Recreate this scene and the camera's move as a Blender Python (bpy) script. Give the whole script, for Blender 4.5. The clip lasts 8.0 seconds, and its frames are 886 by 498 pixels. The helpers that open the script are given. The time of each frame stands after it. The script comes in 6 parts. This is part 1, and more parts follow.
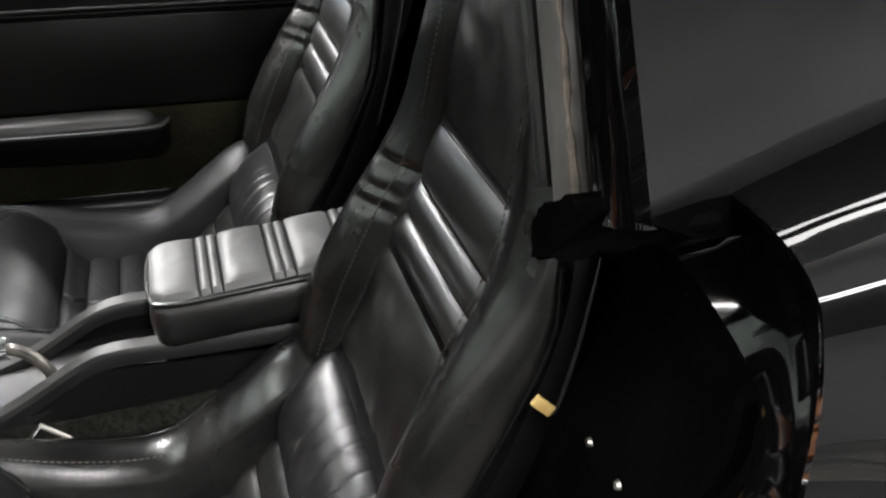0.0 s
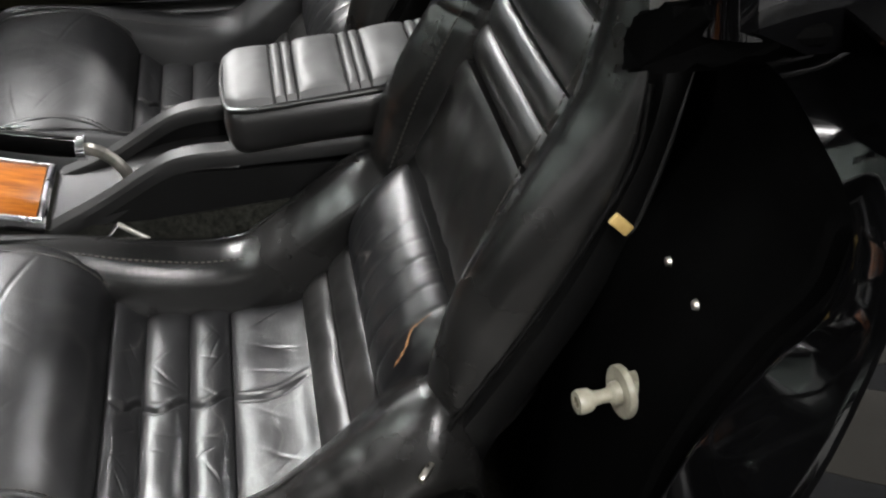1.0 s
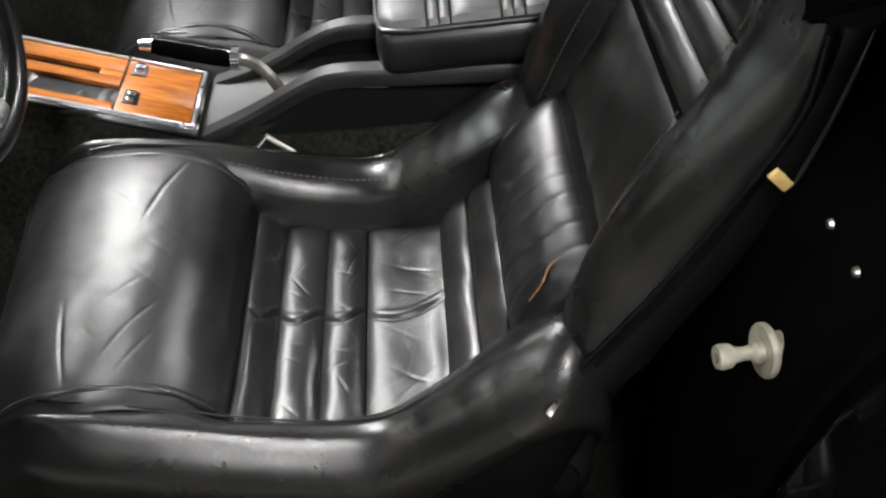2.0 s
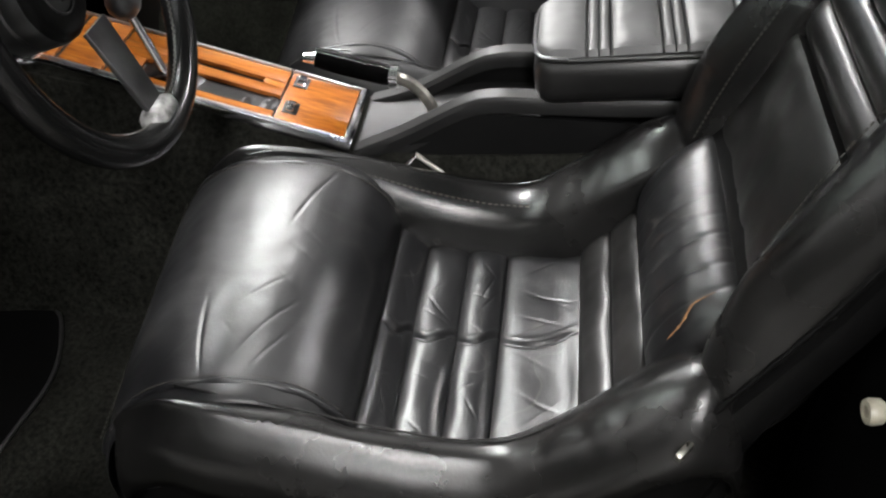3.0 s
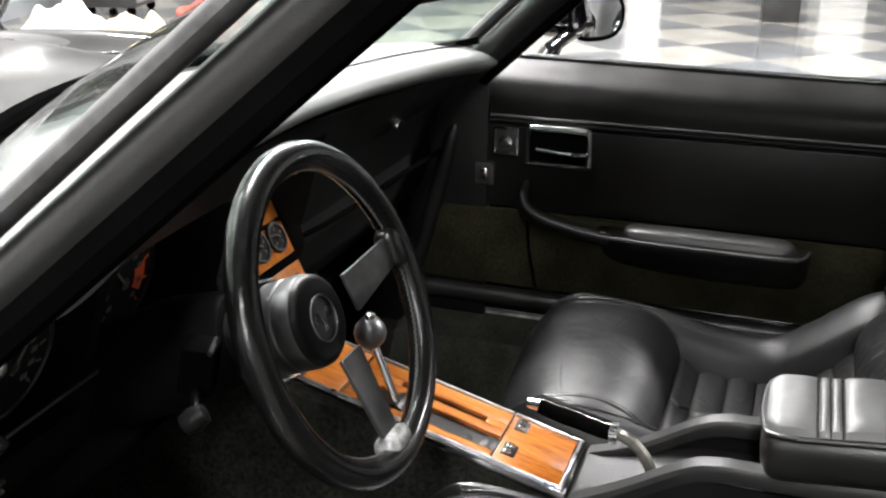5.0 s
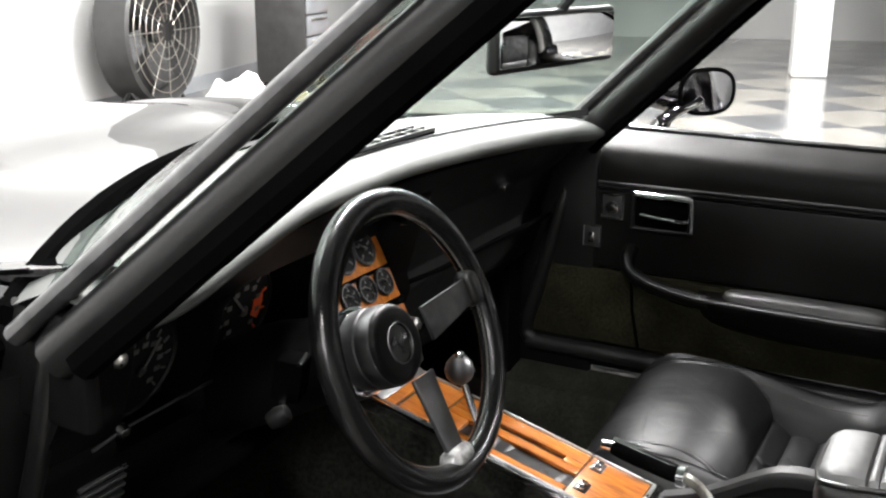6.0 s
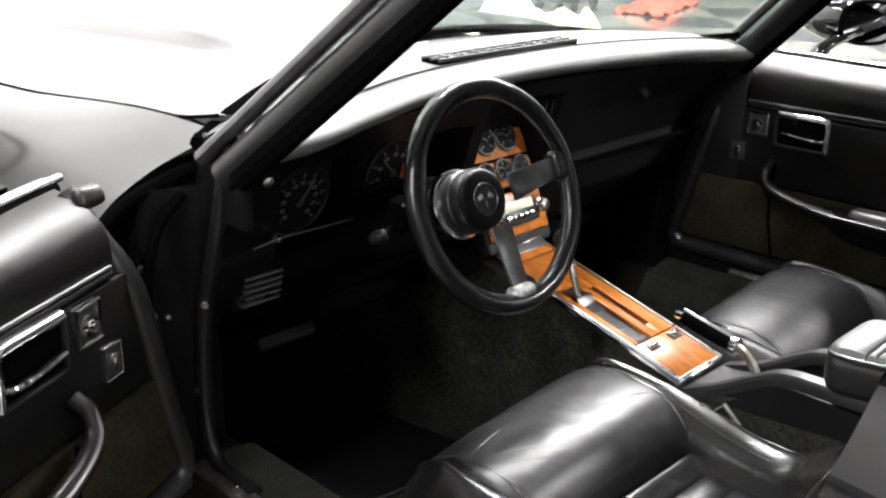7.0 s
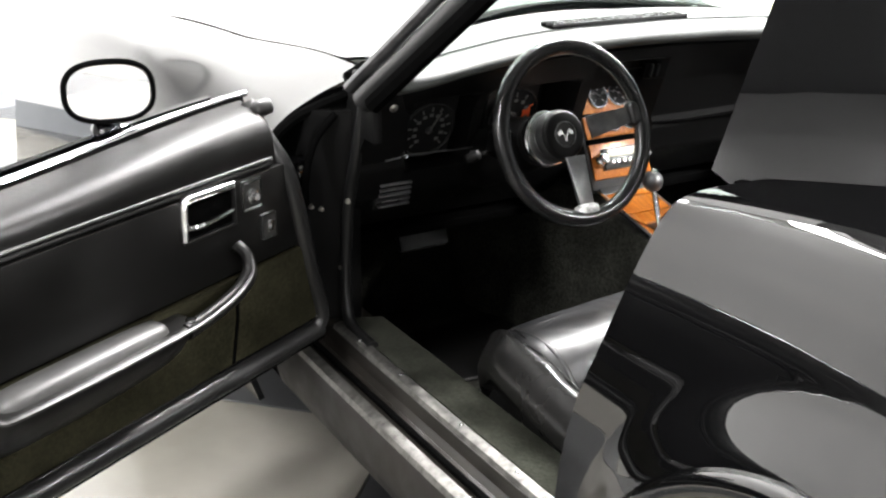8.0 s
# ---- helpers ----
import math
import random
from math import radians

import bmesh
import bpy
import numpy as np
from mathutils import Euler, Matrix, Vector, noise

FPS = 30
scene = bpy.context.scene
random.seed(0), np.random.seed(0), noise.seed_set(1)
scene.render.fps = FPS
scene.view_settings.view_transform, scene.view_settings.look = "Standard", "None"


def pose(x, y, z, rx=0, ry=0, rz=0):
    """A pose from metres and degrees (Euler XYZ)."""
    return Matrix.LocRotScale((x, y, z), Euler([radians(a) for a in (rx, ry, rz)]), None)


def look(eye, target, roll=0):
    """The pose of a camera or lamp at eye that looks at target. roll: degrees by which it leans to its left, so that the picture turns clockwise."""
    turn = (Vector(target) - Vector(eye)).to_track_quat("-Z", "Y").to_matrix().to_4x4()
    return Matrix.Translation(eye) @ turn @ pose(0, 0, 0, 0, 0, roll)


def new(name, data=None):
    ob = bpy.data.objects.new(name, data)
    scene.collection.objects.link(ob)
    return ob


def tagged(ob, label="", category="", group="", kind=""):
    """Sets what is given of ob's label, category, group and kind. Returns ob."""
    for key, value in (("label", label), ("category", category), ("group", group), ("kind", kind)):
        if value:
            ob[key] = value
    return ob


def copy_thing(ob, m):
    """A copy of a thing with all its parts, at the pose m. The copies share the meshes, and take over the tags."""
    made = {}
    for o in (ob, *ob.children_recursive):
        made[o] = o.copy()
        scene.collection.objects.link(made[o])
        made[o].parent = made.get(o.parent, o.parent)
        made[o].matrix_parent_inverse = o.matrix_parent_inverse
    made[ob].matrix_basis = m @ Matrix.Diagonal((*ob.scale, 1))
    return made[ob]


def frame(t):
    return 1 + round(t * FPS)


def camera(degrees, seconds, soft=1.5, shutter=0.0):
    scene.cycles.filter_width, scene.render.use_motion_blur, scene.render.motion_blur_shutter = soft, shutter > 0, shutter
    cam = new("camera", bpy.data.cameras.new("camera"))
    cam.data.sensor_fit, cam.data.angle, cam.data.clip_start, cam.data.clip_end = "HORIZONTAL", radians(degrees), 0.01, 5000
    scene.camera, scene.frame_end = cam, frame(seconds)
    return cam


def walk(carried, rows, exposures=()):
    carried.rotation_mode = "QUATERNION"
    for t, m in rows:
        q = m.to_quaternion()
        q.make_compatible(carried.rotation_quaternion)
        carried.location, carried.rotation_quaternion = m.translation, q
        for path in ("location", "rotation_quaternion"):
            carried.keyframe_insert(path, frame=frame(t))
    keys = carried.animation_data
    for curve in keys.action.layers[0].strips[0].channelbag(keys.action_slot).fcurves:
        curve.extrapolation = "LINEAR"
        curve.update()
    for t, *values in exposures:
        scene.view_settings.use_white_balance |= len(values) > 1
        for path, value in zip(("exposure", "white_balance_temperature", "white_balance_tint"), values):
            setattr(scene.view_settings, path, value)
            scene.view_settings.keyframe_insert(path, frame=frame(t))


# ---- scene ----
cam = camera(46.0, 8.0, soft=2.3)
PATH = [
    (0, (-1.089, -0.269, 1.134), (0.636, -0.734, 0.235), 0.3),
    (0.5, (-1.074, -0.277, 1.116), (0.572, -0.664, 0.047), 0.4),
    (1, (-1.082, -0.259, 1.119), (0.501, -0.572, -0.064), 0.9),
    (2.5, (-1.07, -0.243, 1.127), (0.444, -0.19, -0.179), 0.2),
    (3, (-1.08, -0.24, 1.108), (0.479, -0.049, -0.13), -0.6),
    (3.5, (-1.082, -0.223, 1.111), (0.555, 0.054, -0.004), 0.1),
    (4, (-1.091, -0.225, 1.119), (0.612, 0.17, 0.146), 0.2),
    (4.5, (-1.1, -0.211, 1.124), (0.651, 0.265, 0.284), 0.7),
    (5, (-1.106, -0.215, 1.129), (0.673, 0.4, 0.454), 0.6),
    (5.2, (-1.131, -0.227, 1.133), (0.661, 0.44, 0.543), 0.3),
    (6.3, (-1.219, -0.426, 1.137), (0.395, 0.599, 0.551), 0.5),
    (6.5, (-1.247, -0.494, 1.143), (0.295, 0.617, 0.519), 0.8),
    (6.6, (-1.268, -0.543, 1.148), (0.234, 0.612, 0.508), 1.1),
    (7, (-1.323, -0.724, 1.16), (0.03, 0.584, 0.481), 1.1),
    (7.5, (-1.368, -0.948, 1.181), (-0.208, 0.522, 0.48), 1.1),
    (8, (-1.406, -1.189, 1.204), (-0.418, 0.393, 0.481), 1.2),
]
walk(cam, [(t, look(eye, target, roll)) for t, eye, target, roll in PATH], [(0, 0.22), (1.0, 0.12), (2.5, 0.12), (4.5, 0.06), (5.0, 0.46), (6.3, 0.42), (7, 0.52), (8, 1.08)])

# ---- world, lamps ----
world = bpy.data.worlds.new("hall_air")
scene.world = world
world.use_nodes = True
world.node_tree.nodes["Background"].inputs[0].default_value = (0.55, 0.58, 0.62, 1)
world.node_tree.nodes["Background"].inputs[1].default_value = 0.02

ROOM_TURN = 16.0          # the hall stands turned against the car
ROOM = pose(0, 0, 0, 0, 0, ROOM_TURN)


LAMP = 310


def tube_lamp(u, v, z, length, power, turn=0.0, spin=0.0):
    """A ceiling batten: its light as a long thin area lamp, in the hall's own directions."""
    data = bpy.data.lights.new("batten_light", "AREA")
    data.shape, data.size, data.size_y = "RECTANGLE", length, 0.13
    data.energy, data.color = power, (1.0, 0.985, 0.975)
    ob = new("batten_light", data)
    ob.matrix_world = ROOM @ pose(u, v, z, 0, 0, spin) @ pose(0, 0, 0, turn, 0, 0)
    return ob


BATTENS = [(2.0, 0.9, 1.1), (4.8, 0.4, 1.0), (-3.3, 0.3, 0.5), (7.2, -0.6, 0.8), (0.6, 2.9, 0.2), (-6.9, 0.8, 0.9), (-4.0, -8.0, 0.8)] + [(2.65, -3.9, 2.2), (8.4, 3.0, 0.4), (-0.95, -2.4, 0.12)]
CROSSWISE = [(2.65, -3.9), (8.4, 3.0), (-0.95, -2.4)]       # battens that hang the other way round
for bu, bv, share in BATTENS:
    if (bu, bv) in CROSSWISE:
        tube_lamp(bu, bv, 3.72, 2.4, LAMP * share, -38, 90)
        tube_lamp(bu - 0.22, bv, 3.72, 2.4, LAMP * share, 38, 90)
    else:
        tube_lamp(bu, bv, 3.72, 2.4, LAMP * share, -38)
        tube_lamp(bu, bv + 0.22, 3.72, 2.4, LAMP * share, 38)
    # added upward lamp over each housing, brightens the upper walls; no tube sits there
    tube_lamp(bu, bv + 0.11, 3.84, 2.4, LAMP * max(share, 0.7) * 0.45, 180)

# ---- materials ----


def shader(name, rough=0.5, metal=0.0, spec=0.5, coat=0.0, coat_rough=0.03):
    m = bpy.data.materials.new(name)
    m.use_nodes = True
    b = m.node_tree.nodes["Principled BSDF"]
    b.inputs["Roughness"].default_value = rough
    b.inputs["Metallic"].default_value = metal
    b.inputs["Specular IOR Level"].default_value = spec
    b.inputs["Coat Weight"].default_value = coat
    b.inputs["Coat Roughness"].default_value = coat_rough
    b.inputs["Coat IOR"].default_value = 1.62
    return m, m.node_tree.nodes, m.node_tree.links, b


def noise_node(nodes, links, scale, detail=4, rough=0.55, stretch=(1, 1, 1)):
    tc = nodes.new("ShaderNodeTexCoord")
    mp = nodes.new("ShaderNodeMapping")
    mp.inputs["Scale"].default_value = stretch
    tex = nodes.new("ShaderNodeTexNoise")
    tex.inputs["Scale"].default_value = scale
    tex.inputs["Detail"].default_value = detail
    tex.inputs["Roughness"].default_value = rough
    links.new(tc.outputs["Object"], mp.inputs["Vector"])
    links.new(mp.outputs["Vector"], tex.inputs["Vector"])
    return tex


def ramp(nodes, links, source, stops):
    r = nodes.new("ShaderNodeValToRGB")
    el = r.color_ramp.elements
    while len(el) < len(stops):
        el.new(0.5)
    for e, (p, c) in zip(el, stops):
        e.position = p
        e.color = (*c, 1) if len(c) == 3 else c
    links.new(source, r.inputs["Fac"])
    return r


def bump(nodes, links, b, height, strength, distance, before=None):
    n = nodes.new("ShaderNodeBump")
    n.inputs["Strength"].default_value = strength
    n.inputs["Distance"].default_value = distance
    links.new(height, n.inputs["Height"])
    if before:
        links.new(before.outputs["Normal"], n.inputs["Normal"])
    links.new(n.outputs["Normal"], b.inputs["Normal"])
    return n


def two_tone(name, dark, light, scale, rough, fine=None, fine_depth=0.0003, metal=0.0, spec=0.5, rough_vary=0.0, coat=0.0, stretch=(1, 1, 1)):
    """A surface whose colour wanders between two tones, with fine relief."""
    m, nodes, links, b = shader(name, rough, metal, spec, coat)
    big = noise_node(nodes, links, scale, stretch=stretch)
    r = ramp(nodes, links, big.outputs["Fac"], [(0.3, dark), (0.7, light)])
    links.new(r.outputs["Color"], b.inputs["Base Color"])
    if rough_vary:
        rr = ramp(nodes, links, big.outputs["Fac"], [(0.3, (rough - rough_vary,) * 3), (0.7, (rough + rough_vary,) * 3)])
        links.new(rr.outputs["Color"], b.inputs["Roughness"])
    if fine:
        f = noise_node(nodes, links, fine, 3)
        bump(nodes, links, b, f.outputs["Fac"], 0.6, fine_depth)
    return m


def leather(name, dark, light, rough, crease, crease_scale, grain=0.0004, scuff=0.0, spec=0.36):
    """Hide: pores, soft dents and wandering creases."""
    m, nodes, links, b = shader(name, rough, 0.0, spec)
    big = noise_node(nodes, links, 9, 5)
    r = ramp(nodes, links, big.outputs["Fac"], [(0.3, dark), (0.62, light), (0.80, tuple(c * 2.2 for c in light))])
    links.new(r.outputs["Color"], b.inputs["Base Color"])
    rr = ramp(nodes, links, big.outputs["Fac"], [(0.25, (rough - 0.035,) * 3), (0.75, (rough + 0.04,) * 3)])
    links.new(rr.outputs["Color"], b.inputs["Roughness"])
    pores = noise_node(nodes, links, 420, 2)
    n1 = bump(nodes, links, b, pores.outputs["Fac"], 0.35, grain)
    dents = noise_node(nodes, links, 26, 3)
    n2 = bump(nodes, links, b, dents.outputs["Fac"], 0.16, 0.002, n1)
    if crease:
        tc = nodes.new("ShaderNodeTexCoord")
        wob = noise_node(nodes, links, 14, 2)
        add = nodes.new("ShaderNodeMixRGB")
        add.blend_type = "ADD"
        add.inputs["Fac"].default_value = 0.022
        links.new(tc.outputs["Object"], add.inputs[1])
        links.new(wob.outputs["Color"], add.inputs[2])
        lines = nodes.new("ShaderNodeTexNoise")
        lines.inputs["Scale"].default_value = crease_scale
        lines.inputs["Detail"].default_value = 1.5
        links.new(add.outputs["Color"], lines.inputs["Vector"])
        cut = ramp(nodes, links, lines.outputs["Fac"], [(0.470, (1, 1, 1)), (0.495, (0, 0, 0)), (0.505, (0, 0, 0)), (0.530, (1, 1, 1))])
        bump(nodes, links, b, cut.outputs["Color"], crease, 0.0016, n2)
        if scuff:
            thin = ramp(nodes, links, lines.outputs["Fac"], [(0.492, (0, 0, 0)), (0.499, (1, 1, 1)), (0.501, (1, 1, 1)), (0.508, (0, 0, 0))])
            some = noise_node(nodes, links, 11, 2)
            where = ramp(nodes, links, some.outputs["Fac"], [(0.46, (0, 0, 0)), (0.56, (scuff,) * 3)])
            both = nodes.new("ShaderNodeMixRGB")
            both.blend_type = "MULTIPLY"
            both.inputs["Fac"].default_value = 1.0
            links.new(thin.outputs["Color"], both.inputs[1])
            links.new(where.outputs["Color"], both.inputs[2])
            worn = nodes.new("ShaderNodeMixRGB")
            worn.inputs[2].default_value = (0.16, 0.15, 0.14, 1)
            links.new(both.outputs["Color"], worn.inputs["Fac"])
            links.new(r.outputs["Color"], worn.inputs[1])
            links.new(worn.outputs["Color"], b.inputs["Base Color"])
    return m


def plain(name, colour, rough=0.5, metal=0.0, spec=0.5, coat=0.0):
    m, nodes, links, b = shader(name, rough, metal, spec, coat)
    b.inputs["Base Color"].default_value = (*colour, 1)
    return m


def grainy(name, colour, rough, fine=300, depth=0.0004, metal=0.0, spec=0.5):
    c = Vector(colour)
    return two_tone(name, tuple(c * 0.75), tuple(c * 1.25), 12, rough, fine, depth, metal, spec, rough_vary=0.06)


def car_paint(name="black_paint", coat_rough=0.012, coat=1.0):
    m, nodes, links, b = shader(name, 0.4, 0.0, 0.0, coat, coat_rough)
    dirt = noise_node(nodes, links, 6, 4)
    r = ramp(nodes, links, dirt.outputs["Fac"], [(0.3, (0.001, 0.001, 0.0011)), (0.75, (0.0022, 0.0022, 0.0024))])
    links.new(r.outputs["Color"], b.inputs["Base Color"])
    return m


def wood():
    m, nodes, links, b = shader("console_wood", 0.34, 0.0, 0.35, 0.2, 0.12)
    grain = noise_node(nodes, links, 26, 6, 0.65, (7.0, 0.55, 3.0))
    r = ramp(nodes, links, grain.outputs["Fac"], [(0.25, (0.10, 0.025, 0.004)), (0.48, (0.30, 0.092, 0.010)), (0.75, (0.46, 0.175, 0.024))])
    blot = noise_node(nodes, links, 9, 2)
    mix = nodes.new("ShaderNodeMixRGB")
    mix.blend_type = "MULTIPLY"
    mix.inputs["Fac"].default_value = 0.55
    rb = ramp(nodes, links, blot.outputs["Fac"], [(0.3, (0.5, 0.4, 0.35)), (0.7, (1, 1, 1))])
    links.new(r.outputs["Color"], mix.inputs[1])
    links.new(rb.outputs["Color"], mix.inputs[2])
    links.new(mix.outputs["Color"], b.inputs["Base Color"])
    bump(nodes, links, b, grain.outputs["Fac"], 0.2, 0.0004)
    return m


def carpet(name, dark, light):
    m, nodes, links, b = shader(name, 0.95, 0.0, 0.0)
    pile = noise_node(nodes, links, 150, 6, 0.7)
    r = ramp(nodes, links, pile.outputs["Fac"], [(0.35, dark), (0.7, light)])
    worn = noise_node(nodes, links, 12, 3)
    rb = ramp(nodes, links, worn.outputs["Fac"], [(0.3, (0.45, 0.45, 0.45)), (0.7, (1, 1, 1))])
    mix = nodes.new("ShaderNodeMixRGB")
    mix.blend_type = "MULTIPLY"
    mix.inputs["Fac"].default_value = 1.0
    links.new(r.outputs["Color"], mix.inputs[1])
    links.new(rb.outputs["Color"], mix.inputs[2])
    links.new(mix.outputs["Color"], b.inputs["Base Color"])
    bump(nodes, links, b, pile.outputs["Fac"], 1.0, 0.004)
    return m


def glass(name, tint=(0.9, 0.97, 0.94)):
    m = bpy.data.materials.new(name)
    m.use_nodes = True
    nodes, links = m.node_tree.nodes, m.node_tree.links
    nodes.remove(nodes["Principled BSDF"])
    out = nodes["Material Output"]
    clear = nodes.new("ShaderNodeBsdfTransparent")
    clear.inputs["Color"].default_value = (*tint, 1)
    gloss = nodes.new("ShaderNodeBsdfGlossy")
    gloss.inputs["Roughness"].default_value = 0.02
    face = nodes.new("ShaderNodeLayerWeight")
    face.inputs["Blend"].default_value = 0.5
    power = nodes.new("ShaderNodeMath")
    power.operation = "POWER"
    power.inputs[1].default_value = 4.5
    links.new(face.outputs["Facing"], power.inputs[0])
    lift = nodes.new("ShaderNodeMath")
    lift.operation = "MULTIPLY_ADD"
    lift.inputs[1].default_value = 0.75
    lift.inputs[2].default_value = 0.025
    links.new(power.outputs[0], lift.inputs[0])
    mix = nodes.new("ShaderNodeMixShader")
    links.new(lift.outputs[0], mix.inputs["Fac"])
    links.new(clear.outputs["BSDF"], mix.inputs[1])
    links.new(gloss.outputs["BSDF"], mix.inputs[2])
    links.new(mix.outputs["Shader"], out.inputs["Surface"])
    return m


def glow(name, colour, strength):
    m = bpy.data.materials.new(name)
    m.use_nodes = True
    b = m.node_tree.nodes["Principled BSDF"]
    b.inputs["Base Color"].default_value = (0.8, 0.8, 0.8, 1)
    b.inputs["Emission Color"].default_value = (*colour, 1)
    b.inputs["Emission Strength"].default_value = strength
    return m


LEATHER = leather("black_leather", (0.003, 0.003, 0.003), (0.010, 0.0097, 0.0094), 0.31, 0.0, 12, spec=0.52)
WHEEL_LEATHER = leather("wheel_rim_leather", (0.003, 0.003, 0.003), (0.006, 0.006, 0.006), 0.24, 0.0, 12)
BOLSTER = leather("bolster_leather", (0.003, 0.003, 0.003), (0.009, 0.0087, 0.0084), 0.265, 0.0, 10, spec=0.44)
LEATHER_WORN = leather("worn_black_leather", (0.004, 0.004, 0.0045), (0.012, 0.012, 0.0125), 0.31, 0.05, 9, scuff=0.2)
LEATHER_PAD = leather("polished_black_leather", (0.004, 0.004, 0.0045), (0.012, 0.012, 0.0125), 0.37, 0.03, 4.0, scuff=0.05)
LEATHER_CALM = leather("matt_black_leather", (0.004, 0.004, 0.0045), (0.011, 0.011, 0.0115), 0.47, 0.03, 4.0, spec=0.32)
# lid top: black hide with the strong light on it put into the colour
LEATHER_LID_LIT = leather("lit_lid_leather", (0.055, 0.055, 0.055), (0.10, 0.10, 0.10), 0.46, 0.0, 15, spec=0.42)
LACE = plain("lacing_thread", (0.10, 0.097, 0.088), 0.7)
SCUFFED = two_tone("scuffed_silver_wrap", (0.05, 0.05, 0.05), (0.55, 0.55, 0.54), 75, 0.45, 300, 0.0006, metal=0.5, rough_vary=0.1)
SILL_METAL = two_tone("scuffed_sill_metal", (0.09, 0.088, 0.082), (0.24, 0.235, 0.22), 55, 0.42, 260, 0.0004, metal=0.9, rough_vary=0.12)
STITCH = plain("seam_thread", (0.020, 0.018, 0.014), 0.8)
TEAR = two_tone("torn_hide", (0.08, 0.035, 0.014), (0.22, 0.11, 0.04), 90, 0.85, 400, 0.001)
SHELL = grainy("seat_shell_plastic", (0.003, 0.003, 0.003), 0.40, spec=0.15)
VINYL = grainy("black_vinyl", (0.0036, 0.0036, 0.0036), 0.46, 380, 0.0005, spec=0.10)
DOOR_VINYL = grainy("door_vinyl", (0.0048, 0.0047, 0.0045), 0.34, 420, 0.0004, spec=0.15)
SATIN = grainy("satin_black_rubber", (0.008, 0.008, 0.008), 0.34, 160, 0.0008, spec=0.4)
SMOKED = glass("smoked_roof_glass", (0.10, 0.10, 0.095))
SILL = two_tone("dusty_sill_paint", (0.005, 0.0042, 0.0034), (0.012, 0.0102, 0.008), 14, 0.52, 200, 0.0003, spec=0.3, rough_vary=0.1)
# dash top: glare from above is part of this paler base colour
DASH_TOP_LIT = grainy("lit_dash_vinyl", (0.055, 0.059, 0.056), 0.53, 500, 0.0004)
PLASTIC = grainy("black_plastic", (0.010, 0.010, 0.010), 0.38, 450, 0.0003)
GREY_PLASTIC = grainy("grey_plastic", (0.026, 0.0255, 0.025), 0.42, 500, 0.0003)
PILLAR = grainy("faded_pillar_trim", (0.085, 0.081, 0.077), 0.5, 300, 0.0003)
FRAY = two_tone("frayed_glue", (0.03, 0.026, 0.022), (0.12, 0.10, 0.08), 120, 0.8, 300, 0.001)
RAIL = grainy("console_rail_plastic", (0.009, 0.009, 0.009), 0.40, 500, 0.0003, spec=0.32)
RUBBER = grainy("rubber", (0.0018, 0.0018, 0.0018), 0.8, 120, 0.001, spec=0.0)
CARPET = carpet("black_carpet", (0.009, 0.0092, 0.008), (0.036, 0.036, 0.031))
SILL_CARPET = carpet("worn_grey_carpet", (0.020, 0.021, 0.017), (0.038, 0.039, 0.032))
CARPET_OLIVE = carpet("olive_carpet", (0.014, 0.0135, 0.0085), (0.034, 0.032, 0.020))
PAINT = car_paint()
JAMB = car_paint("dusty_black_paint", 0.07, 0.38)
WOOD = wood()
CHROME = two_tone("chrome", (0.7, 0.7, 0.71), (0.86, 0.86, 0.86), 40, 0.1, None, metal=1.0, rough_vary=0.04)
CREAM = two_tone("greasy_pale_metal", (0.13, 0.12, 0.09), (0.36, 0.34, 0.27), 70, 0.4, 200, 0.0003, spec=0.6, rough_vary=0.1)
STEEL = two_tone("worn_steel", (0.3, 0.29, 0.26), (0.6, 0.58, 0.52), 60, 0.35, 300, 0.0003, metal=1.0, rough_vary=0.1)
ALU = two_tone("brushed_aluminium", (0.45, 0.45, 0.46), (0.62, 0.62, 0.63), 30, 0.33, 250, 0.0002, metal=1.0, rough_vary=0.08)
SPOKE = two_tone("dark_spoke_metal", (0.08, 0.08, 0.082), (0.14, 0.14, 0.142), 40, 0.38, 300, 0.0002, metal=0.85, rough_vary=0.06)
TAG = two_tone("yellowed_plastic", (0.4, 0.27, 0.09), (0.55, 0.4, 0.16), 60, 0.6, 200, 0.0003)
GLASS = glass("window_glass")
MIRROR = plain("mirror", (0.85, 0.86, 0.87), 0.02, 1.0)
DIAL = grainy("dial_black", (0.010, 0.010, 0.010), 0.75, spec=0.05)
DIAL_MARK = plain("dial_white", (0.09, 0.09, 0.085), 0.6)
DIAL_RED = plain("dial_red", (0.7, 0.09, 0.015), 0.5)
RADIO_FACE = plain("radio_dial", (0.5, 0.48, 0.38), 0.35)
WALL = two_tone("white_wall", (0.48, 0.48, 0.475), (0.55, 0.55, 0.54), 1.2, 0.6, 90, 0.001)
PALE_WALL = two_tone("pale_grey_wall", (0.56, 0.56, 0.555), (0.63, 0.63, 0.62), 1.2, 0.6, 90, 0.001)
SKIRT = two_tone("grey_skirting", (0.16, 0.17, 0.18), (0.22, 0.23, 0.24), 3, 0.4)
CEILING = two_tone("dark_ceiling", (0.05, 0.05, 0.05), (0.075, 0.075, 0.075), 1, 0.9)
COOL_GLOW = glow("cool_glow", (0.72, 0.84, 1.0), 2.2)
DARK_WALL = two_tone("dark_grey_wall", (0.22, 0.22, 0.22), (0.27, 0.27, 0.27), 1, 0.7)
FAR_WALL = two_tone("grey_wall", (0.24, 0.24, 0.24), (0.30, 0.30, 0.29), 1, 0.7)

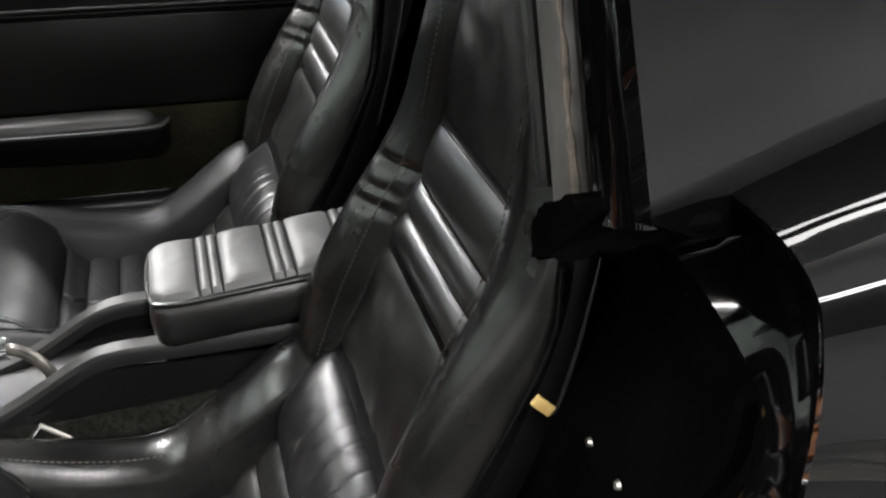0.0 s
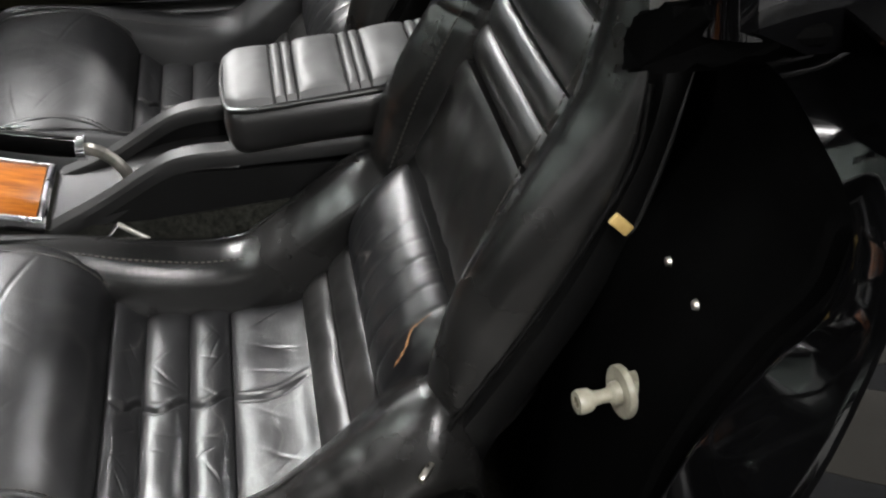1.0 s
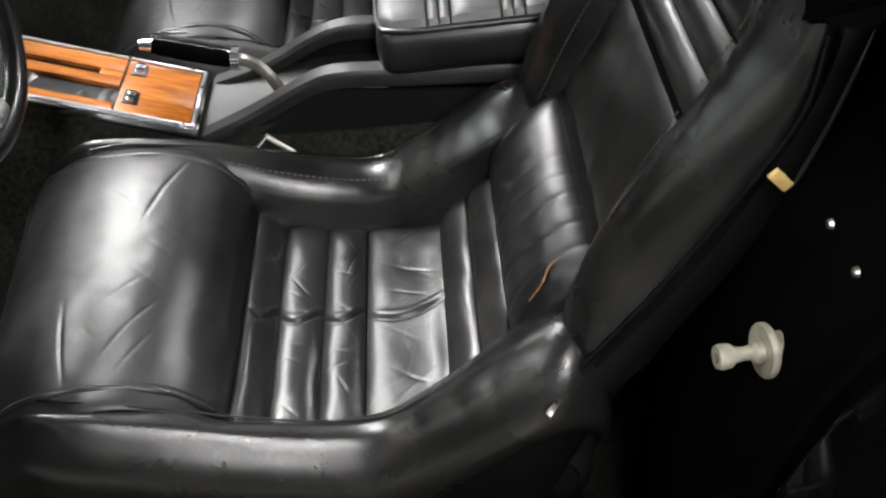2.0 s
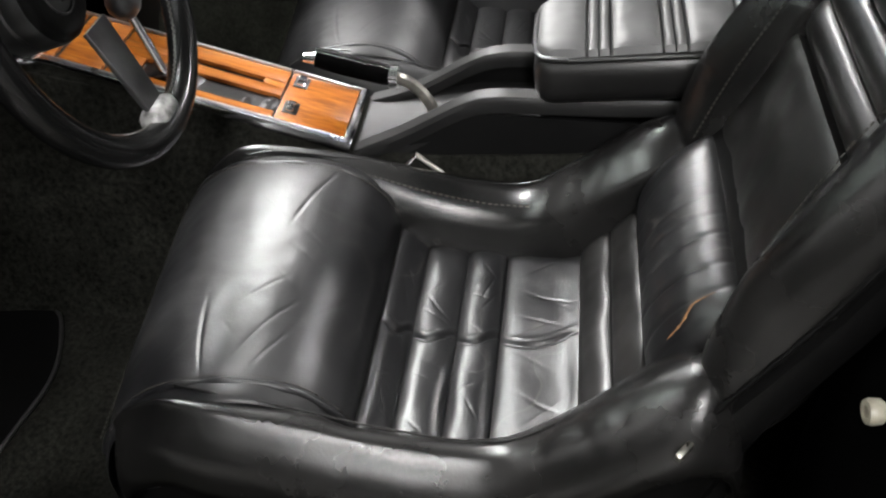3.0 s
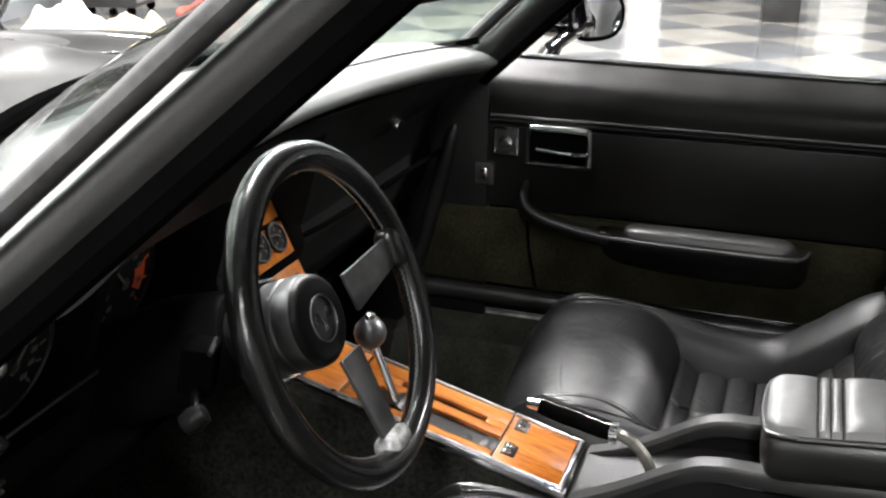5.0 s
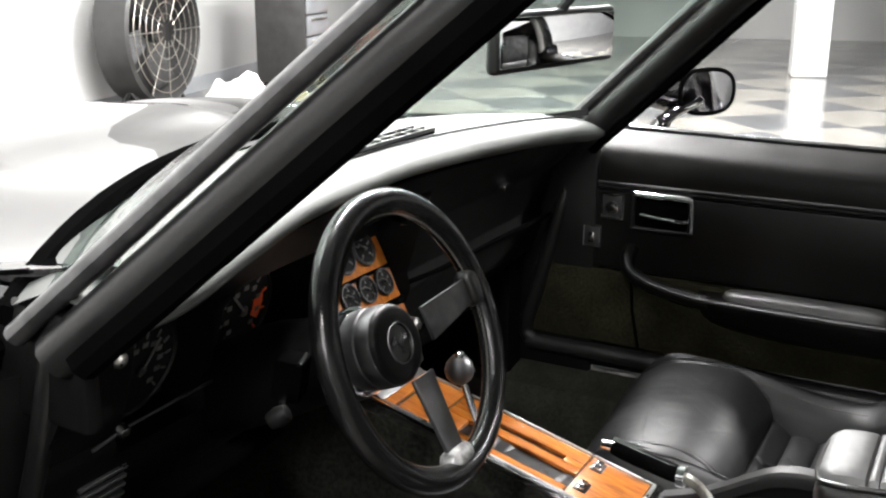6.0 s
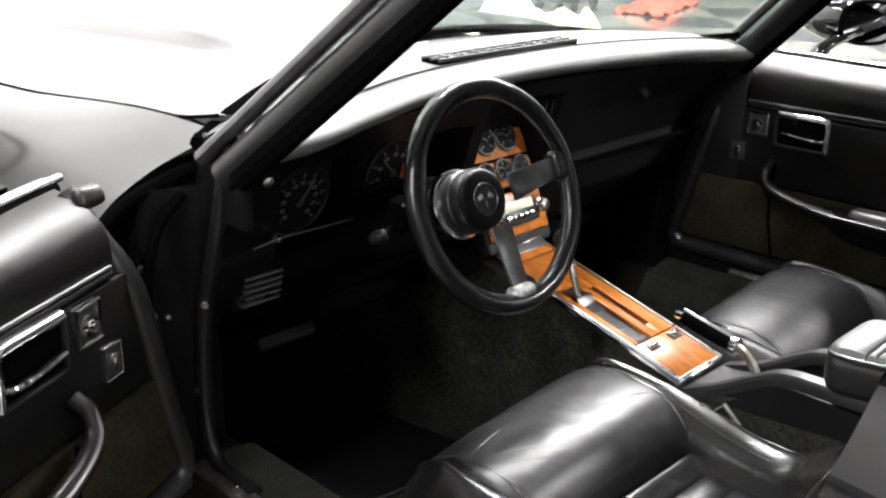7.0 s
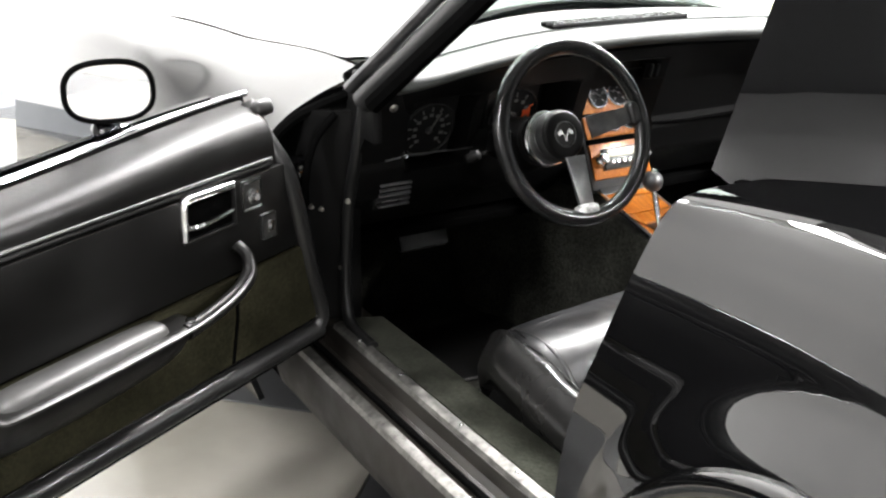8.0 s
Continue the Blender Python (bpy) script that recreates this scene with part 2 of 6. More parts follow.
SOUTH_WALL = two_tone("light_grey_wall", (0.36, 0.36, 0.36), (0.43, 0.43, 0.425), 1, 0.7)

# ---- mesh helpers ----
HOME = {}


def thing(name, at=(0, 0, 0), label="", category="", group="", kind=""):
    ob = new(name)
    ob.empty_display_size = 0.05
    ob.location = at
    HOME[ob] = Matrix.Translation(-Vector(at))
    return tagged(ob, label, category, group, kind)


def part(name, bm, material, parent=None, label="", smooth=True, sharp=40):
    me = bpy.data.meshes.new(name)
    bmesh.ops.recalc_face_normals(bm, faces=bm.faces)
    if smooth:
        lim = radians(sharp)
        for f in bm.faces:
            f.smooth = True
        for e in bm.edges:
            if len(e.link_faces) == 2 and e.calc_face_angle(0) > lim:
                e.smooth = False
    bm.to_mesh(me)
    bm.free()
    for m in (material if isinstance(material, (list, tuple)) else [material]):
        me.materials.append(m)
    ob = new(name, me)
    if parent:
        ob.parent = parent
        ob.matrix_parent_inverse = HOME.get(parent, Matrix())
    return tagged(ob, label)


def spline(points, per=6):
    """A smooth curve through the points (any number of values each)."""
    p = np.array(points, float)
    q = np.vstack([2 * p[0] - p[1], p, 2 * p[-1] - p[-2]])
    out = []
    for i in range(1, len(q) - 2):
        a, b, c, d = q[i - 1:i + 3]
        for k in range(per):
            t = k / per
            out.append(0.5 * (2 * b + (c - a) * t + (2 * a - 5 * b + 4 * c - d) * t * t + (3 * b - a - 3 * c + d) * t ** 3))
    out.append(p[-1])
    return np.array(out)


def loft(rings, closed=True, caps=True):
    bm = bmesh.new()
    rows = [[bm.verts.new(tuple(p)) for p in r] for r in rings]
    n = len(rows[0])
    for a, b in zip(rows, rows[1:]):
        for i in range(n if closed else n - 1):
            j = (i + 1) % n
            bm.faces.new((a[i], a[j], b[j], b[i]))
    if caps and closed:
        bm.faces.new(list(reversed(rows[0])))
        bm.faces.new(rows[-1])
    return bm


def tube(path, radius, n=12, squash=1.0, up=(0, 0, 1), closed=False, taper_ends=False):
    """A round or flattened bar along a path; radius: one number or one for each point."""
    p = [Vector(v) for v in path]
    m = len(p)
    rad = list(radius) if hasattr(radius, "__len__") else [radius] * m
    rings = []
    side = None
    for i, c in enumerate(p):
        if closed:
            d = p[(i + 1) % m] - p[i - 1]
        else:
            d = p[min(i + 1, m - 1)] - p[max(i - 1, 0)]
        d.normalize()
        if side is None:
            side = d.cross(Vector(up))
            if side.length < 1e-4:
                side = d.cross(Vector((1, 0, 0)))
        side = (side - d * side.dot(d)).normalized()
        over = side.cross(d)
        rings.append([c + side * (math.cos(a) * rad[i]) + over * (math.sin(a) * rad[i] * squash) for a in (2 * math.pi * k / n for k in range(n))])
    if closed:
        bm = bmesh.new()
        rows = [[bm.verts.new(v) for v in r] for r in rings]
        for i in range(m):
            a, b = rows[i], rows[(i + 1) % m]
            for k in range(n):
                bm.faces.new((a[k], a[(k + 1) % n], b[(k + 1) % n], b[k]))
        return bm
    return loft(rings)


def rbox(size, m=None, bevel=0.005, seg=2):
    bm = bmesh.new()
    bmesh.ops.create_cube(bm, size=1.0)
    bmesh.ops.scale(bm, vec=size, verts=bm.verts)
    if bevel:
        bmesh.ops.bevel(bm, geom=bm.edges[:], offset=min(bevel, min(size) * 0.45), segments=seg, profile=0.5, affect="EDGES")
    if m is not None:
        bm.transform(m)
    return bm


def lathe(profile, n=24, m=None):
    """Turns (radius, height) round z."""
    rings = [[(r * math.cos(a), r * math.sin(a), h) for a in (2 * math.pi * k / n for k in range(n))] for r, h in profile]
    bm = loft(rings)
    if m is not None:
        bm.transform(m)
    return bm


def prism(outline, depth, m, bevel=0.0):
    """An outline in x, y, made thick along z."""
    bm = bmesh.new()
    a = [bm.verts.new((x, y, -depth / 2)) for x, y in outline]
    b = [bm.verts.new((x, y, depth / 2)) for x, y in outline]
    bm.faces.new(list(reversed(a)))
    bm.faces.new(b)
    for i in range(len(a)):
        j = (i + 1) % len(a)
        bm.faces.new((a[i], a[j], b[j], b[i]))
    if bevel:
        bmesh.ops.bevel(bm, geom=bm.edges[:], offset=bevel, segments=2, profile=0.5, affect="EDGES")
    bm.transform(m)
    return bm


def axes(origin, xdir, ydir):
    """A pose with its x and y along the given directions."""
    x = Vector(xdir).normalized()
    z = x.cross(Vector(ydir)).normalized()
    y = z.cross(x)
    m = Matrix((x, y, z)).transposed().to_4x4()
    m.translation = origin
    return m


def wobble(p, scale, amount):
    return noise.noise(Vector(p) * scale) * amount


def sheet(fn, nu, nv, thick=0.0):
    """A surface fn(u, v), u and v from 0 to 1; thick gives it a back along its normals."""
    g = [[Vector(fn(i / nu, j / nv)) for j in range(nv + 1)] for i in range(nu + 1)]
    bm = bmesh.new()
    top = [[bm.verts.new(p) for p in r] for r in g]
    for i in range(nu):
        for j in range(nv):
            bm.faces.new((top[i][j], top[i + 1][j], top[i + 1][j + 1], top[i][j + 1]))
    if thick:
        bmesh.ops.recalc_face_normals(bm, faces=bm.faces)
        bmesh.ops.solidify(bm, geom=bm.faces[:], thickness=thick)
    return bm

# ---- the hall ----


def hall_box(name, u0, u1, v0, v1, z0, z1, mat, label, bevel=0.0):
    bm = rbox((u1 - u0, v1 - v0, z1 - z0), ROOM @ Matrix.Translation(((u0 + u1) / 2, (v0 + v1) / 2, (z0 + z1) / 2)), bevel)
    return tagged(part(name, bm, mat, smooth=False), label, kind="structure")


WALL_V = 4.05
hall_box("ground", -9.5, 15.5, -9.5, 5.5, -0.2, -0.012, FAR_WALL, "grey concrete slab under the floor tiles")
hall_box("wall_north", -9.0, 6.3, WALL_V, WALL_V + 0.2, -0.012, 4.7, PALE_WALL, "smooth pale painted showroom wall")
hall_box("wall_northeast", 6.3, 15.0, WALL_V, WALL_V + 0.2, -0.012, 4.7, FAR_WALL, "plain grey wall beyond the pale one")
hall_box("wall_south", -9.0, 15.0, -9.2, -9.0, -0.012, 4.7, SOUTH_WALL, "plain grey wall behind the car")
hall_box("wall_west", -7.7, -7.5, -9.2, WALL_V + 0.2, -0.012, 4.7, DARK_WALL, "plain dark grey wall on the driver's side")
hall_box("wall_east", 15.0, 15.2, -9.2, WALL_V + 0.2, -0.012, 4.7, FAR_WALL, "plain grey wall across the hall")
hall_box("ceiling", -9.2, 15.2, -9.2, WALL_V + 0.2, 4.7, 4.9, CEILING, "dark painted hall ceiling")
hall_box("baseboard", -9.0, 15.0, WALL_V - 0.015, WALL_V, 0.0, 0.13, SKIRT, "grey skirting along the white wall")

for bu, bv, share in BATTENS:
    lamp = thing("ceiling_batten", ROOM @ Vector((bu, bv + 0.11, 3.9)), "white twin-tube fluorescent batten under the ceiling", "ceiling light", "ceiling battens")
    cross = (bu, bv) in CROSSWISE
    hm = ROOM @ pose(bu - 0.11 * cross, bv + 0.11 * (not cross), 3.78, 0, 0, 90 * cross)
    part("housing", rbox((2.5, 0.42, 0.06), hm, 0.01), WALL, lamp)
    for du in (-1.0, 1.0):
        part("hanger", tube([hm @ Vector((du, 0, 0.02)), hm @ Vector((du, 0, 0.92))], 0.006, 6), STEEL, lamp)

# added glowing pane, unseen itself: source for the bluish reflections, built like a window
for k, (name, m, w) in enumerate((("glow_pane", ROOM @ pose(14.99, -2.0, 2.75, 0, 0, 90), 9.0),)):
    win = thing(name, m.translation, "added bluish glowing pane high on the far wall", kind="structure")
    part("pane", rbox((w, 0.02, 1.3), m, 0), COOL_GLOW, win, smooth=False)
    for z in (-0.67, 0.67):
        part("pane_frame", rbox((w + 0.1, 0.06, 0.05), m @ Matrix.Translation((0, 0, z)), 0.004), GREY_PLASTIC, win)
    for q in np.linspace(-w / 2, w / 2, int(w // 1.2) + 1):
        part("mullion", rbox((0.05, 0.06, 1.3), m @ Matrix.Translation((q, 0, 0)), 0.004), GREY_PLASTIC, win)

# ---- car body ----
car = thing("sports_car", (0, 0, 0), "glossy black two-seat sports car with its driver's door open", "car")


def smooth01(t):
    t = min(max(t, 0.0), 1.0)
    return t * t * (3 - 2 * t)


def deck(x, y):
    """Height of the front body over the ground."""
    a = abs(x)
    z = 0.875 - 0.05 * (y - 0.45) - 0.012 * max(y - 1.3, 0) ** 2 * 6
    z -= 0.05 * smooth01((a - 0.30) / 0.25) * smooth01((y - 0.2) / 0.5)
    z += 0.035 * math.exp(-((a - 0.70) / 0.11) ** 2) * math.exp(-((y - 1.28) / 0.5) ** 2)
    z += 0.03 * smooth01((0.30 - a) / 0.05) * smooth01((y - 0.75) / 0.25)
    if a > 0.74:
        z -= 1.6 * (a - 0.74) ** 2 + 14 * max(a - 0.80, 0) ** 2 * 6
    return z


def hood_fn(u, v):
    x = (u - 0.5) * 2 * 0.565
    y0 = 0.62 - 0.42 * (x / 0.6) ** 2 * 0.85
    y = y0 + (2.25 - y0) * v
    return (x, y, deck(x, y))


part("hood", sheet(hood_fn, 48, 40, 0.012), PAINT, car)


def fender_z(a, y):
    """The fender rolls down towards the door and swells over the wheel."""
    drop = 0.838 - 0.60 * (a - 0.57) - 5.0 * max(a - 0.69, 0) ** 2
    k = smooth01((y - 0.46) / 0.55)
    return drop + (deck(a, y) - drop) * k


def fender_reach(y):
    return 0.815 + 0.07 * smooth01((y - 0.45) / 0.6)


def fender_fn(side):
    def fn(u, v):
        y0 = 0.462 - 0.045 * math.exp(-(u / 0.25) ** 2)
        y = y0 + (2.25 - y0) * v ** 1.3
        a = 0.570 + (fender_reach(y) - 0.570) * u
        return (side * a, y, fender_z(a, y))
    return fn


for side in (-1, 1):
    part("fender", sheet(fender_fn(side), 30, 50, 0.012), PAINT, car)


for side in (-1, 1):
    part("hood_gap", tube([(side * 0.5672, y, max(fender_z(0.570, y), deck(0.565, y)) - 0.0005) for y in np.linspace(0.42, 2.22, 50)], 0.0028, 6), RUBBER, car)


def fender_side(side):
    def fn(u, v):
        y = 0.462 + (2.2 - 0.462) * v ** 1.3
        a = fender_reach(y)
        z0 = fender_z(a, y)
        z = z0 + (0.22 - z0) * u
        return (side * (a + 0.012 * math.sin(u * 3.1) - 0.05 * u * u), y, z)
    return fn


for side in (-1, 1):
    part("fender_side", sheet(fender_side(side), 12, 40, 0.012), PAINT, car)
    # far kick panel: larger and in a darker plastic, in place of deep shade
    part("kick_panel", rbox((0.02, 0.42 if side < 0 else 0.575, 0.54 if side < 0 else 0.62), pose(side * (0.600 if side < 0 else 0.618), 0.66 if side < 0 else 0.583, 0.48 if side < 0 else 0.52), 0.005), VINYL if side < 0 else SHELL, car)


# rear quarter: one skin from the sail panel's foot down over the shoulder to the wheel arch
EDGE = spline([(-0.600, -0.545, 0.9125), (-0.655, -0.545, 0.9146), (-0.698, -0.542, 0.9148), (-0.732, -0.537, 0.9105), (-0.754, -0.532, 0.897), (-0.775, -0.523, 0.850), (-0.792, -0.500, 0.760), (-0.797, -0.470, 0.670), (-0.792, -0.445, 0.550), (-0.770, -0.430, 0.400), (-0.735, -0.430, 0.28)], 5)


ARCH_Y, ARCH_Z, ARCH_R = -0.88, 0.43, 0.350


def quarter_point(u, v, side=-1):
    """u runs down the edge of the door opening, v rearwards."""
    k = u * (len(EDGE) - 1)
    i = min(int(k), len(EDGE) - 2)
    e = EDGE[i] + (EDGE[i + 1] - EDGE[i]) * (k - i)
    y = e[1] - 1.5 * v
    out = smooth01((e[1] - y) / 0.55) * smooth01(u / 0.32)
    x = e[0] - 0.085 * out
    z = e[2] + 0.012 * out * (1 - u) + 0.075 * math.tanh((e[1] - y) * 2.4) * (1 - smooth01((u - 0.12) / 0.6))
    d = math.hypot(y - ARCH_Y, z - ARCH_Z)
    x -= 0.022 * smooth01((ARCH_R + 0.075 - d) / 0.075) * smooth01((u - 0.2) / 0.2)
    return Vector((-side * x if side > 0 else x, y, z))


def quarter(side):
    bm = sheet(lambda u, v: quarter_point(u, v, side), 120, 170)
    gone = [f for f in bm.faces if math.hypot(f.calc_center_median().y - ARCH_Y, f.calc_center_median().z - ARCH_Z) < ARCH_R]
    bmesh.ops.delete(bm, geom=gone, context="FACES")
    bmesh.ops.recalc_face_normals(bm, faces=bm.faces)
    bmesh.ops.solidify(bm, geom=bm.faces[:], thickness=0.004)
    return bm


def arch_lip(side):
    """The rolled edge of the wheel opening, lying in the panel."""
    pts = []
    for a in np.linspace(-0.35, math.pi + 0.35, 90):
        y, z = ARCH_Y + ARCH_R * math.cos(a), ARCH_Z + ARCH_R * math.sin(a)
        lo, hi = 0.0, 1.0
        for _ in range(30):
            mid = (lo + hi) / 2
            lo, hi = (mid, hi) if quarter_point(mid, 0.2).z > z else (lo, mid)
        e = quarter_point(lo, 0.0)
        p = quarter_point(lo, (e.y - y) / 1.5, side)
        pts.append((p.x - side * 0.004, y, z))
    return tube(pts, 0.014, 12, 1.0)


for side in (-1, 1):
    part("arch_lip", arch_lip(side), PAINT, car)
    part("quarter_panel", quarter(side), PAINT, car)
    part("wheel_well", lathe([(0.375, -0.12), (0.375, 0.10), (0.36, 0.10)], 80, pose(side * 0.66, ARCH_Y, ARCH_Z, 0, 90, 0)), RUBBER, car)
    wheel = thing("car_wheel", (side * 0.74, ARCH_Y, 0.0), "black road tyre on a dark alloy rim", "wheel", "road wheels")
    part("tyre", lathe([(0.21, -0.10), (0.29, -0.115), (0.31, -0.09), (0.315, 0.09), (0.29, 0.115), (0.21, 0.10)], 72, pose(side * 0.70, ARCH_Y, 0.315, 0, 90, 0)), RUBBER, wheel)
    part("rim", lathe([(0.02, 0.05), (0.12, 0.055), (0.2, 0.09), (0.215, 0.1), (0.21, -0.1), (0.02, -0.05)], 32, pose(side * 0.70, ARCH_Y, 0.315, 0, side * 90, 0)), ALU, wheel)

# the plain ends of the car: nose, tail, rear deck and front wheels
part("nose", loft([[(x, 2.235 + 0.10 * (1 - (x / 0.86) ** 2) * k, 0.24 + (deck(x, 2.25) - 0.03 - 0.24) * f) for x in np.linspace(-0.82, 0.82, 24)] for k, f in ((0.0, 1.0), (0.6, 0.8), (1.0, 0.5), (0.9, 0.2), (0.5, 0.0))], closed=False), PAINT, car)
part("tail", loft([[(x, -2.02 - 0.10 * (1 - (x / 0.9) ** 2) * k, z) for x in np.linspace(-0.86, 0.86, 24)] for k, z in ((0.0, 0.90), (0.8, 0.86), (1.0, 0.66), (0.7, 0.42), (0.3, 0.28))], closed=False), PAINT, car)
part("tail_deck", sheet(lambda u, v: ((u - 0.5) * 1.3, -1.32 - 0.72 * v, 0.895 + 0.01 * math.sin(3.1 * u)), 20, 10, 0.01), PAINT, car)
for side in (-1, 1):
    front_wheel = thing("car_wheel", (side * 0.69, 1.55, 0.0), "black road tyre on a dark alloy rim", "wheel", "road wheels")
    part("tyre", lathe([(0.21, -0.10), (0.29, -0.115), (0.31, -0.09), (0.315, 0.09), (0.29, 0.115), (0.21, 0.10)], 72, pose(side * 0.69, 1.55, 0.315, 0, 90, 0)), RUBBER, front_wheel)
    part("rim", lathe([(0.02, 0.05), (0.12, 0.055), (0.2, 0.09), (0.215, 0.1), (0.21, -0.1), (0.02, -0.05)], 32, pose(side * 0.69, 1.55, 0.315, 0, side * 90, 0)), ALU, front_wheel)

# door opening at the rear: a shut face with a broad chamfer that follows the outer edge
SHUT_LINES = spline([  # edge x, y, z; ridge behind the chamfer x, z, dy; the chamfer's front x, z, dy
    (-0.600, -0.545, 0.9120, -0.598, 0.876, -0.016, -0.575, 0.862, 0.012), (-0.655, -0.545, 0.9140, -0.636, 0.885, -0.026, -0.622, 0.862, 0.010), (-0.700, -0.541, 0.9140, -0.670, 0.872, -0.023, -0.658, 0.846, 0.000), (-0.732, -0.537, 0.910, -0.704, 0.859, -0.015, -0.688, 0.832, -0.006),
    (-0.754, -0.531, 0.896, -0.729, 0.842, -0.012, -0.705, 0.818, -0.009), (-0.763, -0.528, 0.878, -0.742, 0.824, -0.010, -0.710, 0.800, -0.010), (-0.775, -0.523, 0.845, -0.755, 0.792, -0.008, -0.712, 0.772, -0.008), (-0.792, -0.500, 0.760, -0.776, 0.735, -0.006, -0.714, 0.735, 0.000), (-0.797, -0.470, 0.670, -0.781, 0.664, -0.005, -0.714, 0.670, 0.004), (-0.792, -0.445, 0.550, -0.770, 0.550, -0.003, -0.712, 0.550, 0.006), (-0.770, -0.430, 0.400, -0.748, 0.400, -0.003, -0.695, 0.400, 0.004), (-0.735, -0.430, 0.280, -0.72, 0.280, -0.003, -0.67, 0.280, 0.003)], 7)


def shut_row(k):
    x, y, z, bx, bz, bd, ax, az, lift = SHUT_LINES[k]
    o, bk, fr = Vector((x, y, z)), Vector((bx, y, bz)), Vector((ax, y, az))
    inner = Vector((-0.46, y, min(az - 0.005, 0.85)))
    d = (inner - fr).normalized()
    f = k / (len(SHUT_LINES) - 1)
    rib = 0.010 * smooth01((f - 0.36) / 0.06)
    low = min(lift - 0.012, -0.014)
    row = [(o, 0.0), (o.lerp(bk, 0.12), -0.002 + 0.2 * bd), (o.lerp(bk, 0.85), bd - 0.004), (bk, bd), (bk.lerp(fr, 0.06), bd + 0.001), (bk.lerp(fr, 0.5), (bd + lift) / 2 + 0.0005), (bk.lerp(fr, 0.94), lift), (fr, lift - 0.001), (fr + d * 0.004, lift - 0.005), (fr + d * 0.008, low + 0.006), (fr + d * 0.012, low),
           (fr + d * 0.018, low), (fr + d * 0.021, low + rib * 0.8), (fr + d * 0.026, low + rib), (fr + d * 0.031, low + rib * 0.8), (fr + d * 0.034, low - 0.001), (fr.lerp(inner, 0.5), -0.026), (inner, -0.031)]
    return [p + Vector((0, dy, 0)) for p, dy in row]


for side in (-1, 1):
    rows = [[(-side * p.x, p.y, p.z) if side > 0 else tuple(p) for p in shut_row(k)] for k in range(len(SHUT_LINES))]
    part("door_shut_face", loft([r[10:] for r in rows], closed=False), RUBBER, car)
    part("shut_face_rim", loft([r[:11] for r in rows], closed=False), JAMB, car)

# sail panels, roof hoop, header and pillars
for side in (-1, 1):
    def sail_fn(u, v, side=side):
        z = 0.912 + 0.313 * u - 0.022 * (1 - u) ** 10 * smooth01(v / 0.06)
        x = 0.662 - 0.125 * u
        return (side * (x - v * (0.20 - 0.09 * u)), -0.492 + 0.010 * u - 0.80 * v, z - 0.13 * v * u)
    part("sail_panel", sheet(sail_fn, 24, 24, 0.012), PAINT, car)
    part("rear_deck", sheet(lambda u, v, side=side: (side * (0.615 - 0.30 * u), -0.562 - 0.90 * v, 0.911 - 0.010 * u + 0.075 * math.tanh(0.90 * v * 2.4) * (1 - smooth01(u * 2.0))), 8, 8, 0.01), PAINT, car)
    seal = [(side * (0.606 - 0.33 * z), -0.503 + 0.03 * z, 0.90 + z) for z in np.linspace(-0.012, 0.33, 12)]
    part("pillar_seal", tube(seal, 0.038, 16, 0.4, (0, 1, 0)), JAMB, car)
    post = [(side * (0.547 - 0.33 * z), -0.500 + 0.03 * z, 0.876 + z) for z in np.linspace(-0.012, 0.34, 12)]
    part("pillar_trim", tube(post, 0.027, 16, 0.45, (0, 1, 0)), PILLAR, car)
    strip = [(side * (0.5765 - 0.33 * z + 0.0015 * math.sin(z * 90)), -0.488 + 0.03 * z, 0.88 + z) for z in np.linspace(-0.016, 0.34, 40)]
    part("pillar_bead", tube(strip, [0.0024 + 0.0007 * math.sin(k * 2.3) + 0.0007 * math.sin(k * 5.1 + 1) + 0.002 * math.exp(-k / 4) for k in range(40)], 8), FRAY, car, "frayed brownish grey glue line")
    part("pillar_bead", tube([(side * (0.518 - 0.33 * z), -0.490 + 0.03 * z, 0.868 + z) for z in np.linspace(0.004, 0.34, 12)], 0.005, 8), SATIN, car)

    flap = [(0.546, -0.486, 0.851), (0.551, -0.486, 0.840), (0.559, -0.487, 0.846), (0.570, -0.489, 0.849), (0.600, -0.500, 0.864), (0.630, -0.512, 0.880), (0.655, -0.524, 0.898), (0.652, -0.526, 0.910), (0.634, -0.514, 0.914), (0.620, -0.504, 0.902), (0.612, -0.500, 0.904), (0.596, -0.494, 0.894), (0.586, -0.490, 0.896), (0.575, -0.488, 0.886), (0.562, -0.486, 0.879), (0.555, -0.486, 0.872), (0.548, -0.486, 0.864)]
    tears = random.Random(5)
    flap = [(x + tears.uniform(-0.002, 0.002), y, z + tears.uniform(-0.0025, 0.0025)) for x, y, z in (tuple(p + (q - p) * k) for a, b in zip(flap, flap[1:] + flap[:1]) for p, q in ((Vector(a), Vector(b)),) for k in (0.0, 0.33, 0.67))]
    part("seal_flap", loft([[(side * x, y + d, z) for x, y, z in flap] for d in (0.015, -0.010)]), RUBBER, car, "torn black rubber seal end", smooth=False)
    a_path = [(side * (0.604 - 0.36 * t), 0.345 - 1.10 * t, 0.80 + t) for t in np.linspace(0, 0.36, 10)]
    part("windshield_pillar", tube(a_path, 0.030, 12, 0.8), SATIN, car)
    trim = [(side * (0.616 - 0.34 * t), 0.385 - 1.10 * t, 0.815 + t) for t in np.linspace(0, 0.36, 10)]
    part("pillar_trim", tube(trim, 0.014, 10, 0.8), SPOKE, car)
    seal = [(side * (0.612 - 0.36 * t), 0.312 - 1.10 * t, 0.80 + t) for t in np.linspace(0, 0.36, 10)]
    part("pillar_seal", tube(seal, 0.016, 8), RUBBER, car)
